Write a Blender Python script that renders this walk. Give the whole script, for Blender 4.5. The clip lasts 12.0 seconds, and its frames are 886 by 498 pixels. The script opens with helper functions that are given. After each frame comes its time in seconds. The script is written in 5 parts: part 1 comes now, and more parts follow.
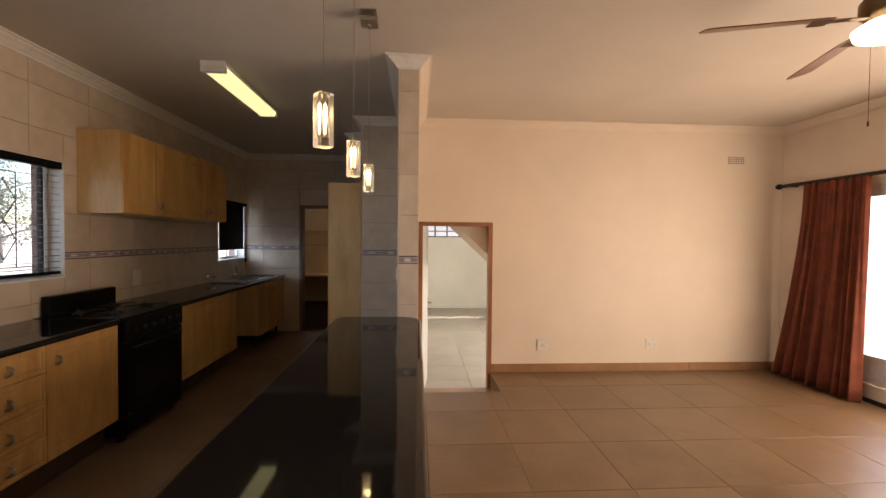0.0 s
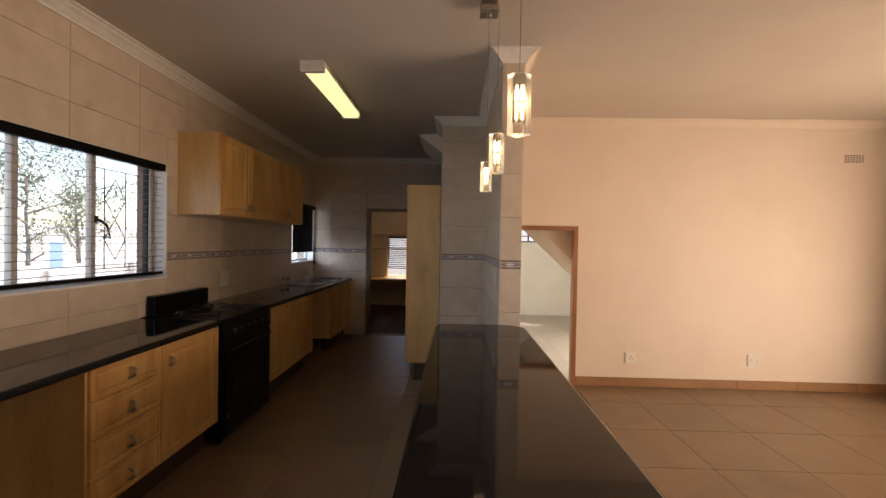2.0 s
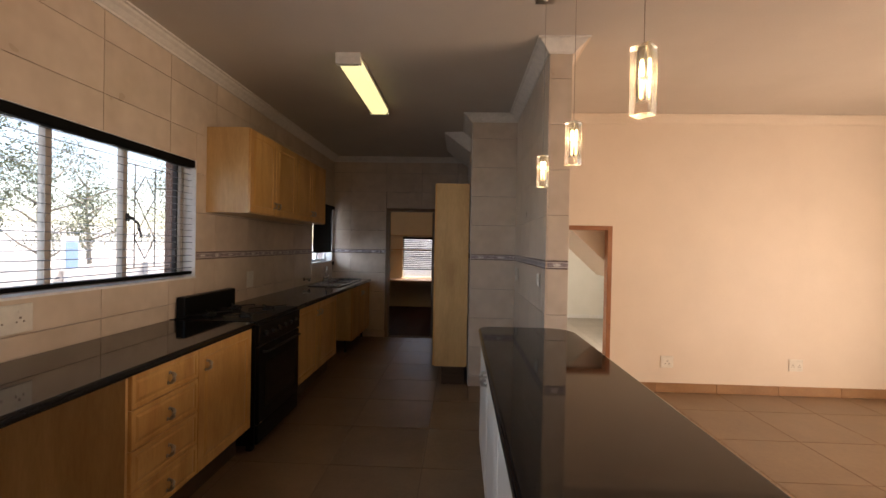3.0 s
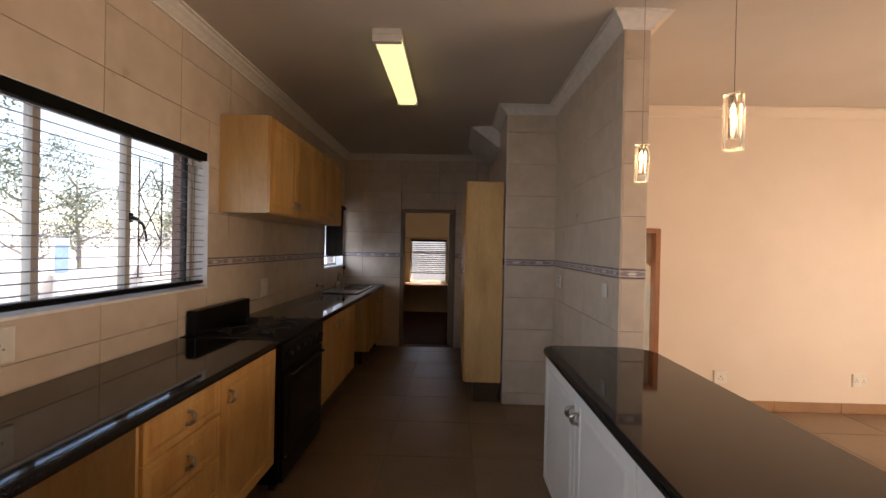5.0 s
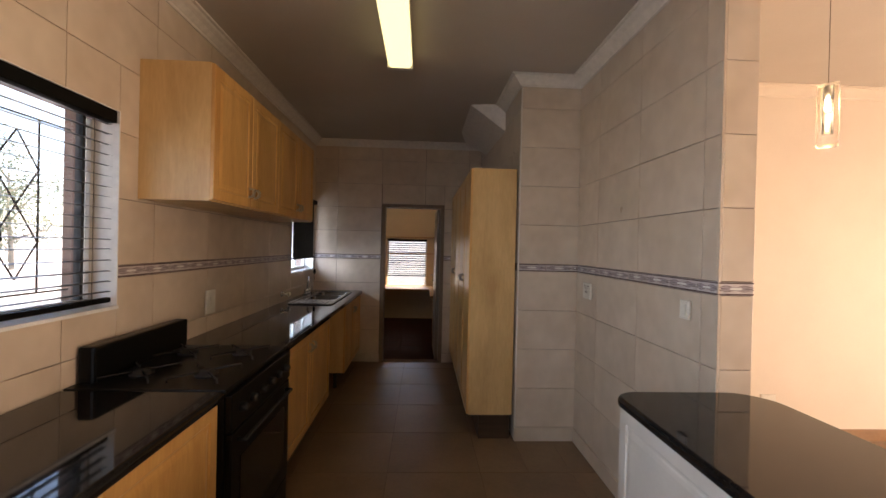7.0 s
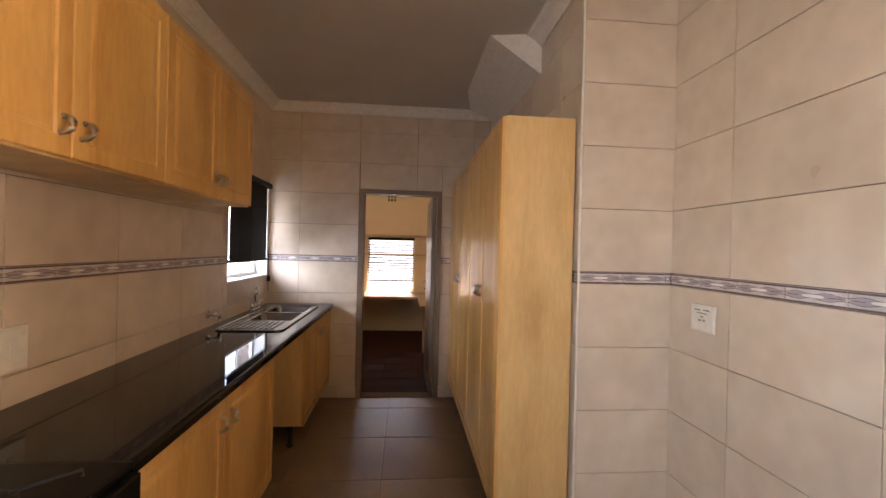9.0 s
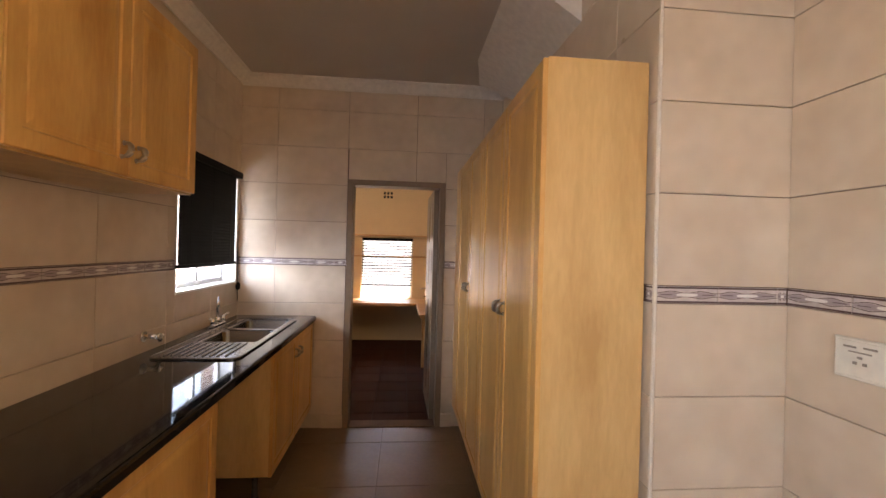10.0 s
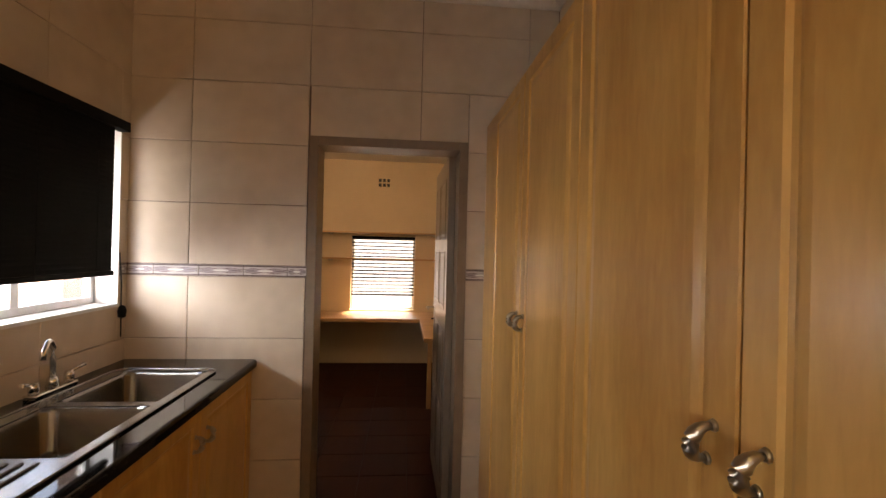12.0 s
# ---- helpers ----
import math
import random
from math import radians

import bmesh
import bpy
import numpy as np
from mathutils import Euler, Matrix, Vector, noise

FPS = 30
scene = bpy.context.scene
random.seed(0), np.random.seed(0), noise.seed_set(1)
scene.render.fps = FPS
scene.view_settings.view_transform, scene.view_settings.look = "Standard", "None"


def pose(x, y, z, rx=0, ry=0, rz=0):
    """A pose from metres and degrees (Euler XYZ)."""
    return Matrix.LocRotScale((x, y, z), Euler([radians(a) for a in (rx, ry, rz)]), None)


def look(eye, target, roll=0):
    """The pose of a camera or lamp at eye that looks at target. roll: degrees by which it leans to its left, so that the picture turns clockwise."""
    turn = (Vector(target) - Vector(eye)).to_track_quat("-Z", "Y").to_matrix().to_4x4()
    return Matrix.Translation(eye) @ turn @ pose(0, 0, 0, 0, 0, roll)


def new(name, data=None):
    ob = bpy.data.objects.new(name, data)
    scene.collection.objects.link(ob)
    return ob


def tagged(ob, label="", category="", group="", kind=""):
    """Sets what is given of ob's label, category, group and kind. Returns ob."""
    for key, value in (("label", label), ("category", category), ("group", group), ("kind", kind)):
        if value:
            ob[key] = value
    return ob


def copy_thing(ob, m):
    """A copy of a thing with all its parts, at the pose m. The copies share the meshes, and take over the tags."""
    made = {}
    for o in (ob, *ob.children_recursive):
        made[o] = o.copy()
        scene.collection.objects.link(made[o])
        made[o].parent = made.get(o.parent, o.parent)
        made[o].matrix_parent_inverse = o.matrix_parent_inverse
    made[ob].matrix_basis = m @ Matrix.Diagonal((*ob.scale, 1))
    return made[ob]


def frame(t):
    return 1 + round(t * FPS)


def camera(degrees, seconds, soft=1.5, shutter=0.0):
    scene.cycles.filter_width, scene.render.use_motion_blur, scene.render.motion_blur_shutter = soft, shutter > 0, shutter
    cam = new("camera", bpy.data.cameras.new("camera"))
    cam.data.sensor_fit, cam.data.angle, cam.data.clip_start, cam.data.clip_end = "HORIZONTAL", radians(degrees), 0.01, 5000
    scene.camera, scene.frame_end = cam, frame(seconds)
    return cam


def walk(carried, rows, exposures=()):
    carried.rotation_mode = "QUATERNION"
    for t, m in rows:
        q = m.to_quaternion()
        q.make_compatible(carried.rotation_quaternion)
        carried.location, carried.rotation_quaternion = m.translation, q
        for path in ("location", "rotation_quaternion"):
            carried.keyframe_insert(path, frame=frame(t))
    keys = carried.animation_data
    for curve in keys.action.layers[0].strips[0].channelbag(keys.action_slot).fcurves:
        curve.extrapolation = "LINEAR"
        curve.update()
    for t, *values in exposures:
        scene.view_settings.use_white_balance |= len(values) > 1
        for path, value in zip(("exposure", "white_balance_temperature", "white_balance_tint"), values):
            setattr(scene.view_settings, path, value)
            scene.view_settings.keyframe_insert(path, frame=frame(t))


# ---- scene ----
cam = camera(91.2, 12.0)
PATH = [
    (0, (-0.09, 1.094, 1.496), (0.031, 3.09, 1.451), 0.5),
    (0.5, (-0.176, 1.141, 1.486), (-0.135, 3.14, 1.444), 0.6),
    (1, (-0.276, 1.201, 1.468), (-0.295, 3.2, 1.431), 0.7),
    (1.5, (-0.395, 1.241, 1.472), (-0.44, 3.241, 1.44), 0.9),
    (2, (-0.539, 1.274, 1.48), (-0.596, 3.273, 1.455), 1.0),
    (2.5, (-0.688, 1.31, 1.472), (-0.757, 3.309, 1.451), 1.0),
    (3, (-0.799, 1.399, 1.459), (-0.877, 3.397, 1.441), 1.1),
    (3.5, (-0.887, 1.539, 1.469), (-0.981, 3.536, 1.45), 1.0),
    (5.5, (-1.279, 1.912, 1.475), (-1.29, 3.912, 1.467), 1.2),
    (6, (-1.357, 2.096, 1.47), (-1.329, 4.096, 1.462), 1.2),
    (6.5, (-1.381, 2.315, 1.477), (-1.34, 4.314, 1.471), 1.2),
    (7, (-1.433, 2.591, 1.485), (-1.338, 4.589, 1.476), 1.3),
    (7.2, (-1.461, 2.702, 1.476), (-1.335, 4.698, 1.471), 1.2),
    (9, (-1.517, 3.913, 1.464), (-1.34, 5.905, 1.461), 1.4),
    (9.5, (-1.504, 4.248, 1.464), (-1.326, 6.24, 1.461), 1.4),
    (10, (-1.506, 4.576, 1.468), (-1.32, 6.567, 1.471), 1.5),
    (10.5, (-1.47, 4.92, 1.462), (-1.288, 6.912, 1.466), 1.4),
    (11, (-1.451, 5.275, 1.473), (-1.275, 7.267, 1.473), 1.7),
    (11.5, (-1.489, 5.615, 1.461), (-1.309, 7.607, 1.468), 1.4),
    (12, (-1.474, 5.95, 1.465), (-1.298, 7.942, 1.472), 1.4),
]
EXPOSURES = [(0, 1.6, 6650, 12), (3.5, 1.72, 6850, 15), (5.5, 1.76, 6800, 15), (7, 2.3, 6850, 15), (9, 3.5, 7200, 18), (10, 3.6, 7500, 19), (12, 3.25, 9000, 20)]
walk(cam, [(t, look(eye, target, roll)) for t, eye, target, roll in PATH], EXPOSURES)

# plan
WEST, EAST, SOUTH, NORTH = -2.80, 4.15, -1.6, 8.16
PIL_W, PIL_E, PIL_S = -0.23, -0.08, 4.295
NIB_S, NIB_W = 5.905, -0.695
LOUNGE_N, CEIL = 5.91, 2.812
BEYOND_FLOOR = -0.34
TOP, BAR_TOP = 0.908, 0.925

world = bpy.data.worlds.new("sky")
scene.world = world
world.use_nodes = True
wn = world.node_tree
sky = wn.nodes.new("ShaderNodeTexSky")
sky.sky_type = "NISHITA"
sky.sun_disc = False
sky.sun_elevation = radians(52)
sky.sun_rotation = radians(25)
wn.links.new(sky.outputs[0], wn.nodes["Background"].inputs[0])
wn.nodes["Background"].inputs[1].default_value = 0.15


def lamp(name, kind, m, energy, color, size=(1, 1), angle=0.5, spread=180):
    data = bpy.data.lights.new(name, kind)
    data.energy, data.color = energy, color
    if kind == "AREA":
        data.shape, data.size, data.size_y = "RECTANGLE", size[0], size[1]
        data.spread = radians(spread)
    elif kind == "SUN":
        data.angle = radians(angle)
    else:
        data.shadow_soft_size = size[0]
    ob = new(name, data)
    ob.matrix_world = m
    return ob


az, el = radians(25), radians(52)
sun_dir = Vector((math.sin(az) * math.cos(el), math.cos(az) * math.cos(el), math.sin(el)))
lamp("sun", "SUN", look(tuple(sun_dir * 30), (0, 0, 0)), 5.0, (1.0, 0.95, 0.88))
# daylight in openings out of view, and fill lamps added at windowless walls
lamp("lounge_daylight", "AREA", look((EAST - 0.05, 3.3, 1.1), (0, 3.5, 1.0)), 38, (1.0, 0.77, 0.56), (2.5, 1.8))
# added fill before the solid south wall, brightens lounge wall and divider end
lamp("lounge_south_fill", "AREA", look((3.0, SOUTH + 0.05, 1.3), (2.8, 3.0, 1.2)), 9, (1.0, 0.75, 0.53), (2.2, 1.7))
# unseen fill for the bright lower room; its east wall is solid
lamp("stair_room_fill", "AREA", look((3.05, 8.2, 1.2), (0, 8.8, 0.9)), 62, (1.0, 0.93, 0.80), (2.0, 1.4))
# added lamp lifting the back room's upper walls; no window on that side
lamp("store_fill", "AREA", look((-2.74, 9.3, 2.1), (-1.5, 10.6, 2.9)), 3, (1.0, 0.82, 0.60), (0.9, 0.9))
lamp("counter_window_daylight", "AREA", look((WEST - 0.06, 2.10, 1.61), (-0.4, 4.6, 0.35)), 4.2, (0.62, 0.80, 1.0), (1.8, 0.74), spread=125)
lamp("sink_window_daylight", "AREA", look((WEST - 0.27, 7.62, 1.28), (-1.6, 8.5, 1.15)), 1.9, (0.66, 0.80, 1.0), (0.8, 0.24))


# materials
def mat(name, rough=0.5, metal=0.0, spec=0.5):
    m = bpy.data.materials.new(name)
    m.use_nodes = True
    b = m.node_tree.nodes["Principled BSDF"]
    b.inputs["Roughness"].default_value = rough
    b.inputs["Metallic"].default_value = metal
    b.inputs["Specular IOR Level"].default_value = spec
    return m, m.node_tree, b


def node(nt, kind, **values):
    n = nt.nodes.new(kind)
    for k, v in values.items():
        n.inputs[k].default_value = v
    return n


def coords(nt, scale=(1, 1, 1), world_space=True):
    src = nt.nodes.new("ShaderNodeNewGeometry" if world_space else "ShaderNodeTexCoord")
    mp = nt.nodes.new("ShaderNodeMapping")
    mp.inputs["Scale"].default_value = scale
    nt.links.new(src.outputs["Position" if world_space else "Object"], mp.inputs[0])
    return mp.outputs[0]


def ramp(nt, fac, stops):
    r = nt.nodes.new("ShaderNodeValToRGB")
    els = r.color_ramp.elements
    while len(els) < len(stops):
        els.new(0.5)
    for e, (p, c) in zip(els, stops):
        e.position, e.color = p, (*c, 1)
    nt.links.new(fac, r.inputs[0])
    return r.outputs[0]


def mottled(name, dark, light, scale=3.0, fine=60.0, rough=0.5, bump=0.05, metal=0.0, stretch=(1, 1, 1), per_piece=0.0, spec=0.5, lo=0.42, hi=0.80, detail=6.0):
    m, nt, b = mat(name, rough, metal, spec)
    at = coords(nt, stretch)
    if per_piece:
        info = nt.nodes.new("ShaderNodeObjectInfo")
        shift = nt.nodes.new("ShaderNodeVectorMath")
        shift.operation = "MULTIPLY_ADD"
        nt.links.new(info.outputs["Random"], shift.inputs[0])
        shift.inputs[1].default_value = (13, 17, 19)
        nt.links.new(at, shift.inputs[2])
        at = shift.outputs[0]
    n1 = node(nt, "ShaderNodeTexNoise", Scale=scale, Detail=detail, Roughness=0.6)
    n2 = node(nt, "ShaderNodeTexNoise", Scale=fine, Detail=detail / 2)
    for n in (n1, n2):
        nt.links.new(at, n.inputs["Vector"])
    mixed = nt.nodes.new("ShaderNodeMath")
    mixed.operation = "MULTIPLY_ADD"
    nt.links.new(n2.outputs[0], mixed.inputs[0])
    mixed.inputs[1].default_value = 0.25
    nt.links.new(n1.outputs[0], mixed.inputs[2])
    col = ramp(nt, mixed.outputs[0], [(lo, dark), (hi, light)])
    if per_piece:
        hsv = nt.nodes.new("ShaderNodeHueSaturation")
        val = nt.nodes.new("ShaderNodeMapRange")
        val.inputs["To Min"].default_value, val.inputs["To Max"].default_value = 1 - per_piece, 1 + per_piece
        nt.links.new(info.outputs["Random"], val.inputs[0])
        nt.links.new(val.outputs[0], hsv.inputs["Value"])
        nt.links.new(col, hsv.inputs["Color"])
        col = hsv.outputs[0]
    nt.links.new(col, b.inputs["Base Color"])
    rr = nt.nodes.new("ShaderNodeMapRange")
    rr.inputs["To Min"].default_value, rr.inputs["To Max"].default_value = rough * 0.8, min(1, rough * 1.25)
    nt.links.new(n1.outputs[0], rr.inputs[0])
    nt.links.new(rr.outputs[0], b.inputs["Roughness"])
    if bump:
        bp = nt.nodes.new("ShaderNodeBump")
        bp.inputs["Strength"].default_value, bp.inputs["Distance"].default_value = bump, 0.01
        nt.links.new(mixed.outputs[0], bp.inputs["Height"])
        nt.links.new(bp.outputs[0], b.inputs["Normal"])
    return m


def wood(name, dark, light, along="Z", rough=0.35):
    m, nt, b = mat(name, rough)
    sc = {"Z": (1, 1, 0.2), "Y": (1, 0.12, 1), "X": (0.12, 1, 1)}[along]
    info = nt.nodes.new("ShaderNodeObjectInfo")
    at = coords(nt, sc)
    shift = nt.nodes.new("ShaderNodeVectorMath")
    shift.operation = "MULTIPLY_ADD"
    nt.links.new(info.outputs["Random"], shift.inputs[0])
    shift.inputs[1].default_value = (3, 5, 7)
    nt.links.new(at, shift.inputs[2])
    big = node(nt, "ShaderNodeTexNoise", Scale=5.0, Detail=4.0, Distortion=0.8)
    grain = node(nt, "ShaderNodeTexNoise", Scale=70.0, Detail=4.0, Distortion=0.4)
    for n in (big, grain):
        nt.links.new(shift.outputs[0], n.inputs["Vector"])
    mix = nt.nodes.new("ShaderNodeMath")
    mix.operation = "MULTIPLY_ADD"
    nt.links.new(grain.outputs[0], mix.inputs[0])
    mix.inputs[1].default_value = 0.35
    nt.links.new(big.outputs[0], mix.inputs[2])
    col = ramp(nt, mix.outputs[0], [(0.45, dark), (0.85, light)])
    nt.links.new(col, b.inputs["Base Color"])
    bp = nt.nodes.new("ShaderNodeBump")
    bp.inputs["Strength"].default_value, bp.inputs["Distance"].default_value = 0.08, 0.004
    nt.links.new(grain.outputs[0], bp.inputs["Height"])
    nt.links.new(bp.outputs[0], b.inputs["Normal"])
    return m


def plain(name, color, rough=0.5, metal=0.0, spec=0.5):
    m, nt, b = mat(name, rough, metal, spec)
    n = node(nt, "ShaderNodeTexNoise", Scale=25.0, Detail=3.0)
    nt.links.new(coords(nt), n.inputs["Vector"])
    col = ramp(nt, n.outputs[0], [(0.3, tuple(c * 0.92 for c in color)), (0.7, tuple(min(1, c * 1.06) for c in color))])
    nt.links.new(col, b.inputs["Base Color"])
    return m


def glowing(name, color, strength, base=(0.8, 0.8, 0.8)):
    m, nt, b = mat(name, 0.4)
    b.inputs["Base Color"].default_value = (*base, 1)
    b.inputs["Emission Color"].default_value = (*color, 1)
    b.inputs["Emission Strength"].default_value = strength
    return m


def glass(name, color=(1, 1, 1), rough=0.0, ior=1.45):
    m, nt, b = mat(name, rough)
    b.inputs["Base Color"].default_value = (*color, 1)
    b.inputs["Transmission Weight"].default_value = 1.0
    b.inputs["IOR"].default_value = ior
    return m


TILE = mottled("wall_tile", (0.53, 0.425, 0.322), (0.665, 0.555, 0.44), 5.0, 14, 0.30, 0.0, per_piece=0.03, lo=0.35, hi=0.90, detail=2.0)
GROUT = mottled("grout", (0.11, 0.062, 0.045), (0.17, 0.105, 0.078), 6, 120, 0.85, 0.1)
BORDER = mottled("border_tile", (0.44, 0.38, 0.36), (0.62, 0.55, 0.52), 20, 90, 0.3, 0.03, per_piece=0.06)
STRIPE = plain("border_stripe", (0.075, 0.035, 0.032), 0.3)
WAVE = plain("border_wave", (0.10, 0.055, 0.055), 0.3)
BORDER_WHITE = plain("border_white", (0.80, 0.77, 0.74), 0.25)
BORDER_GREY = plain("border_mauve", (0.34, 0.28, 0.29), 0.3)
TRIM = plain("tile_edge_trim", (0.72, 0.66, 0.58), 0.3)
FLOOR_TILE = mottled("floor_tile", (0.150, 0.092, 0.050), (0.235, 0.155, 0.092), 1.8, 40, 0.37, 0.02, per_piece=0.05)
FLOOR_GROUT = mottled("floor_grout", (0.12, 0.077, 0.048), (0.185, 0.125, 0.080), 8, 120, 0.9, 0.1)
RED_TILE = mottled("red_floor", (0.030, 0.010, 0.007), (0.050, 0.017, 0.011), 3, 60, 0.85, 0.04, per_piece=0.08, spec=0.15)
RED_GROUT = plain("red_floor_grout", (0.022, 0.010, 0.008), 0.9)
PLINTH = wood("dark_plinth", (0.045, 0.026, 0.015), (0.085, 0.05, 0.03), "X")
SKIRT_DARK = mottled("skirting_brown", (0.24, 0.125, 0.058), (0.34, 0.19, 0.09), 3, 50, 0.4, 0.02, per_piece=0.05)
PALE_FLOOR = mottled("pale_floor", (0.36, 0.315, 0.265), (0.46, 0.415, 0.36), 2, 50, 0.4, 0.02, per_piece=0.04)
PAINT = mottled("cream_paint", (0.68, 0.585, 0.48), (0.75, 0.65, 0.54), 1.1, 140, 0.6, 0.06)
WHITE_PAINT = mottled("white_paint", (0.76, 0.74, 0.68), (0.83, 0.81, 0.75), 1.3, 140, 0.6, 0.05)
STORE_PAINT = mottled("ochre_paint", (0.55, 0.42, 0.27), (0.63, 0.49, 0.32), 1.3, 140, 0.6, 0.05)
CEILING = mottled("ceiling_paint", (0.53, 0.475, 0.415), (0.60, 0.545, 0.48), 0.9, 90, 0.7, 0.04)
CORNICE = plain("cornice_paint", (0.76, 0.72, 0.66), 0.5)
BEECH = wood("beech", (0.49, 0.246, 0.068), (0.70, 0.42, 0.145), rough=0.30)
BEECH_SIDE = wood("beech_side", (0.50, 0.30, 0.115), (0.68, 0.455, 0.20))
PALE_DOOR = mottled("cream_cabinet_paint", (0.60, 0.54, 0.46), (0.68, 0.62, 0.54), 3, 80, 0.35, 0.02)
DOOR_WOOD = wood("brown_door_wood", (0.20, 0.075, 0.03), (0.33, 0.14, 0.06))
DOOR_GREY = wood("grey_painted_door", (0.15, 0.115, 0.088), (0.22, 0.175, 0.135))
STEEL_FRAME = plain("steel_frame_paint", (0.21, 0.145, 0.095), 0.45)
SKIRT = mottled("skirting_tile", (0.30, 0.17, 0.085), (0.41, 0.25, 0.13), 3, 50, 0.3, 0.02, per_piece=0.05)
BLACK = plain("black_enamel", (0.005, 0.005, 0.005), 0.28, 0, 0.15)
SLOT = plain("socket_slot", (0.28, 0.24, 0.20), 0.6)
BLACK_MATT = plain("black_metal", (0.010, 0.009, 0.009), 0.65)
OVEN_GLASS = plain("oven_glass", (0.006, 0.006, 0.007), 0.05)
BLIND = plain("blind_slat_black", (0.002, 0.002, 0.002), 0.6, 0, 0.12)
BLIND_GREY = plain("blind_slat_grey", (0.06, 0.055, 0.055), 0.4)
CHROME = plain("chrome", (0.75, 0.74, 0.72), 0.12, 1.0)
NICKEL = plain("nickel", (0.48, 0.44, 0.38), 0.28, 1.0)
STEEL = mottled("brushed_steel", (0.20, 0.195, 0.19), (0.32, 0.31, 0.30), 3, 200, 0.22, 0.02, 1.0, (1, 0.1, 1))
WHITE_PLASTIC = plain("white_plastic", (0.72, 0.68, 0.60), 0.35)
WINDOW_PAINT = plain("window_frame_paint", (0.42, 0.38, 0.33), 0.45)
WHITE_FRAME = plain("white_frame_paint", (0.78, 0.77, 0.75), 0.4)
GLASS = glass("window_glass")
CRYSTAL = glass("pendant_glass", (1.0, 0.93, 0.80), 0.22, 1.5)
WIRE = plain("lamp_wire", (0.25, 0.20, 0.15), 0.5)
# amber emission standing in for bulb light caught in the pendant glass
GLOW_ROD = glowing("glow_rod", (1.0, 0.66, 0.30), 2.2)
BULB = glowing("bulb_glow", (1.0, 0.70, 0.34), 40)
TUBE = glowing("tube_diffuser", (1.0, 0.88, 0.42), 0.36, (0.5, 0.5, 0.4))
GLOBE = glowing("fan_globe", (1.0, 0.93, 0.80), 1.6)
CURTAIN = mottled("rust_curtain_cloth", (0.13, 0.030, 0.014), (0.23, 0.060, 0.028), 8, 300, 0.8, 0.1)
FAN_WOOD = wood("fan_blade_wood", (0.12, 0.055, 0.03), (0.22, 0.11, 0.06), "X")
BRASS = plain("antique_brass", (0.16, 0.10, 0.045), 0.35, 1.0)
LEAF = mottled("leaves", (0.07, 0.08, 0.045), (0.15, 0.165, 0.10), 2, 20, 0.6, 0)
BARK = mottled("bark", (0.18, 0.15, 0.12), (0.32, 0.28, 0.23), 4, 40, 0.9, 0.3)
PAVING = mottled("pale_paving", (0.40, 0.37, 0.34), (0.58, 0.55, 0.52), 0.6, 15, 0.85, 0.1)
TERRACOTTA = mottled("terracotta_paving", (0.42, 0.22, 0.14), (0.56, 0.32, 0.21), 2, 30, 0.7, 0.1)
OUT_WALL = mottled("outside_plaster", (0.58, 0.54, 0.50), (0.70, 0.66, 0.62), 1, 60, 0.8, 0.1)
SHELF_WOOD = wood("shelf_wood", (0.38, 0.20, 0.08), (0.52, 0.31, 0.14), "X")

gr, gnt, gb = mat("black_granite", 0.05, 0, 0.34)
gv = node(gnt, "ShaderNodeTexVoronoi", Scale=420.0)
gn = node(gnt, "ShaderNodeTexNoise", Scale=160.0, Detail=5.0)
gat = coords(gnt)
gnt.links.new(gat, gv.inputs["Vector"])
gnt.links.new(gat, gn.inputs["Vector"])
gmx = gnt.nodes.new("ShaderNodeMath")
gmx.operation = "MULTIPLY"
gnt.links.new(gv.outputs["Color"], gmx.inputs[0])
gnt.links.new(gn.outputs[0], gmx.inputs[1])
gnt.links.new(ramp(gnt, gmx.outputs[0], [(0.25, (0.006, 0.005, 0.005)), (0.62, (0.045, 0.041, 0.038))]), gb.inputs["Base Color"])
GRANITE = gr


# building tools
def box(bm, x0, x1, y0, y1, z0, z1, bevel=0.0):
    if x0 > x1: x0, x1 = x1, x0
    if y0 > y1: y0, y1 = y1, y0
    if z0 > z1: z0, z1 = z1, z0
    v = [bm.verts.new((x, y, z)) for x in (x0, x1) for y in (y0, y1) for z in (z0, z1)]
    fs = [bm.faces.new([v[i] for i in q]) for q in ((0, 1, 3, 2), (4, 6, 7, 5), (0, 4, 5, 1), (2, 3, 7, 6), (0, 2, 6, 4), (1, 5, 7, 3))]
    if bevel:
        edges = list({e for f in fs for e in f.edges})
        bmesh.ops.bevel(bm, geom=edges, offset=bevel, segments=2, affect="EDGES", profile=0.6)
    return fs


def tube(bm, points, r, n=10, cap=True):
    pts = [Vector(p) for p in points]
    rings = []
    for i, p in enumerate(pts):
        d = (pts[min(i + 1, len(pts) - 1)] - pts[max(i - 1, 0)]).normalized()
        ref = Vector((0, 0, 1)) if abs(d.z) < 0.95 else Vector((1, 0, 0))
        a = d.cross(ref).normalized()
        b = d.cross(a)
        rr = r[i] if isinstance(r, (list, tuple)) else r
        rings.append([bm.verts.new(p + (a * math.cos(2 * math.pi * k / n) + b * math.sin(2 * math.pi * k / n)) * rr) for k in range(n)])
    for s, t in zip(rings, rings[1:]):
        for k in range(n):
            bm.faces.new((s[k], s[(k + 1) % n], t[(k + 1) % n], t[k])).smooth = True
    if cap:
        bm.faces.new(rings[0][::-1])
        bm.faces.new(rings[-1])


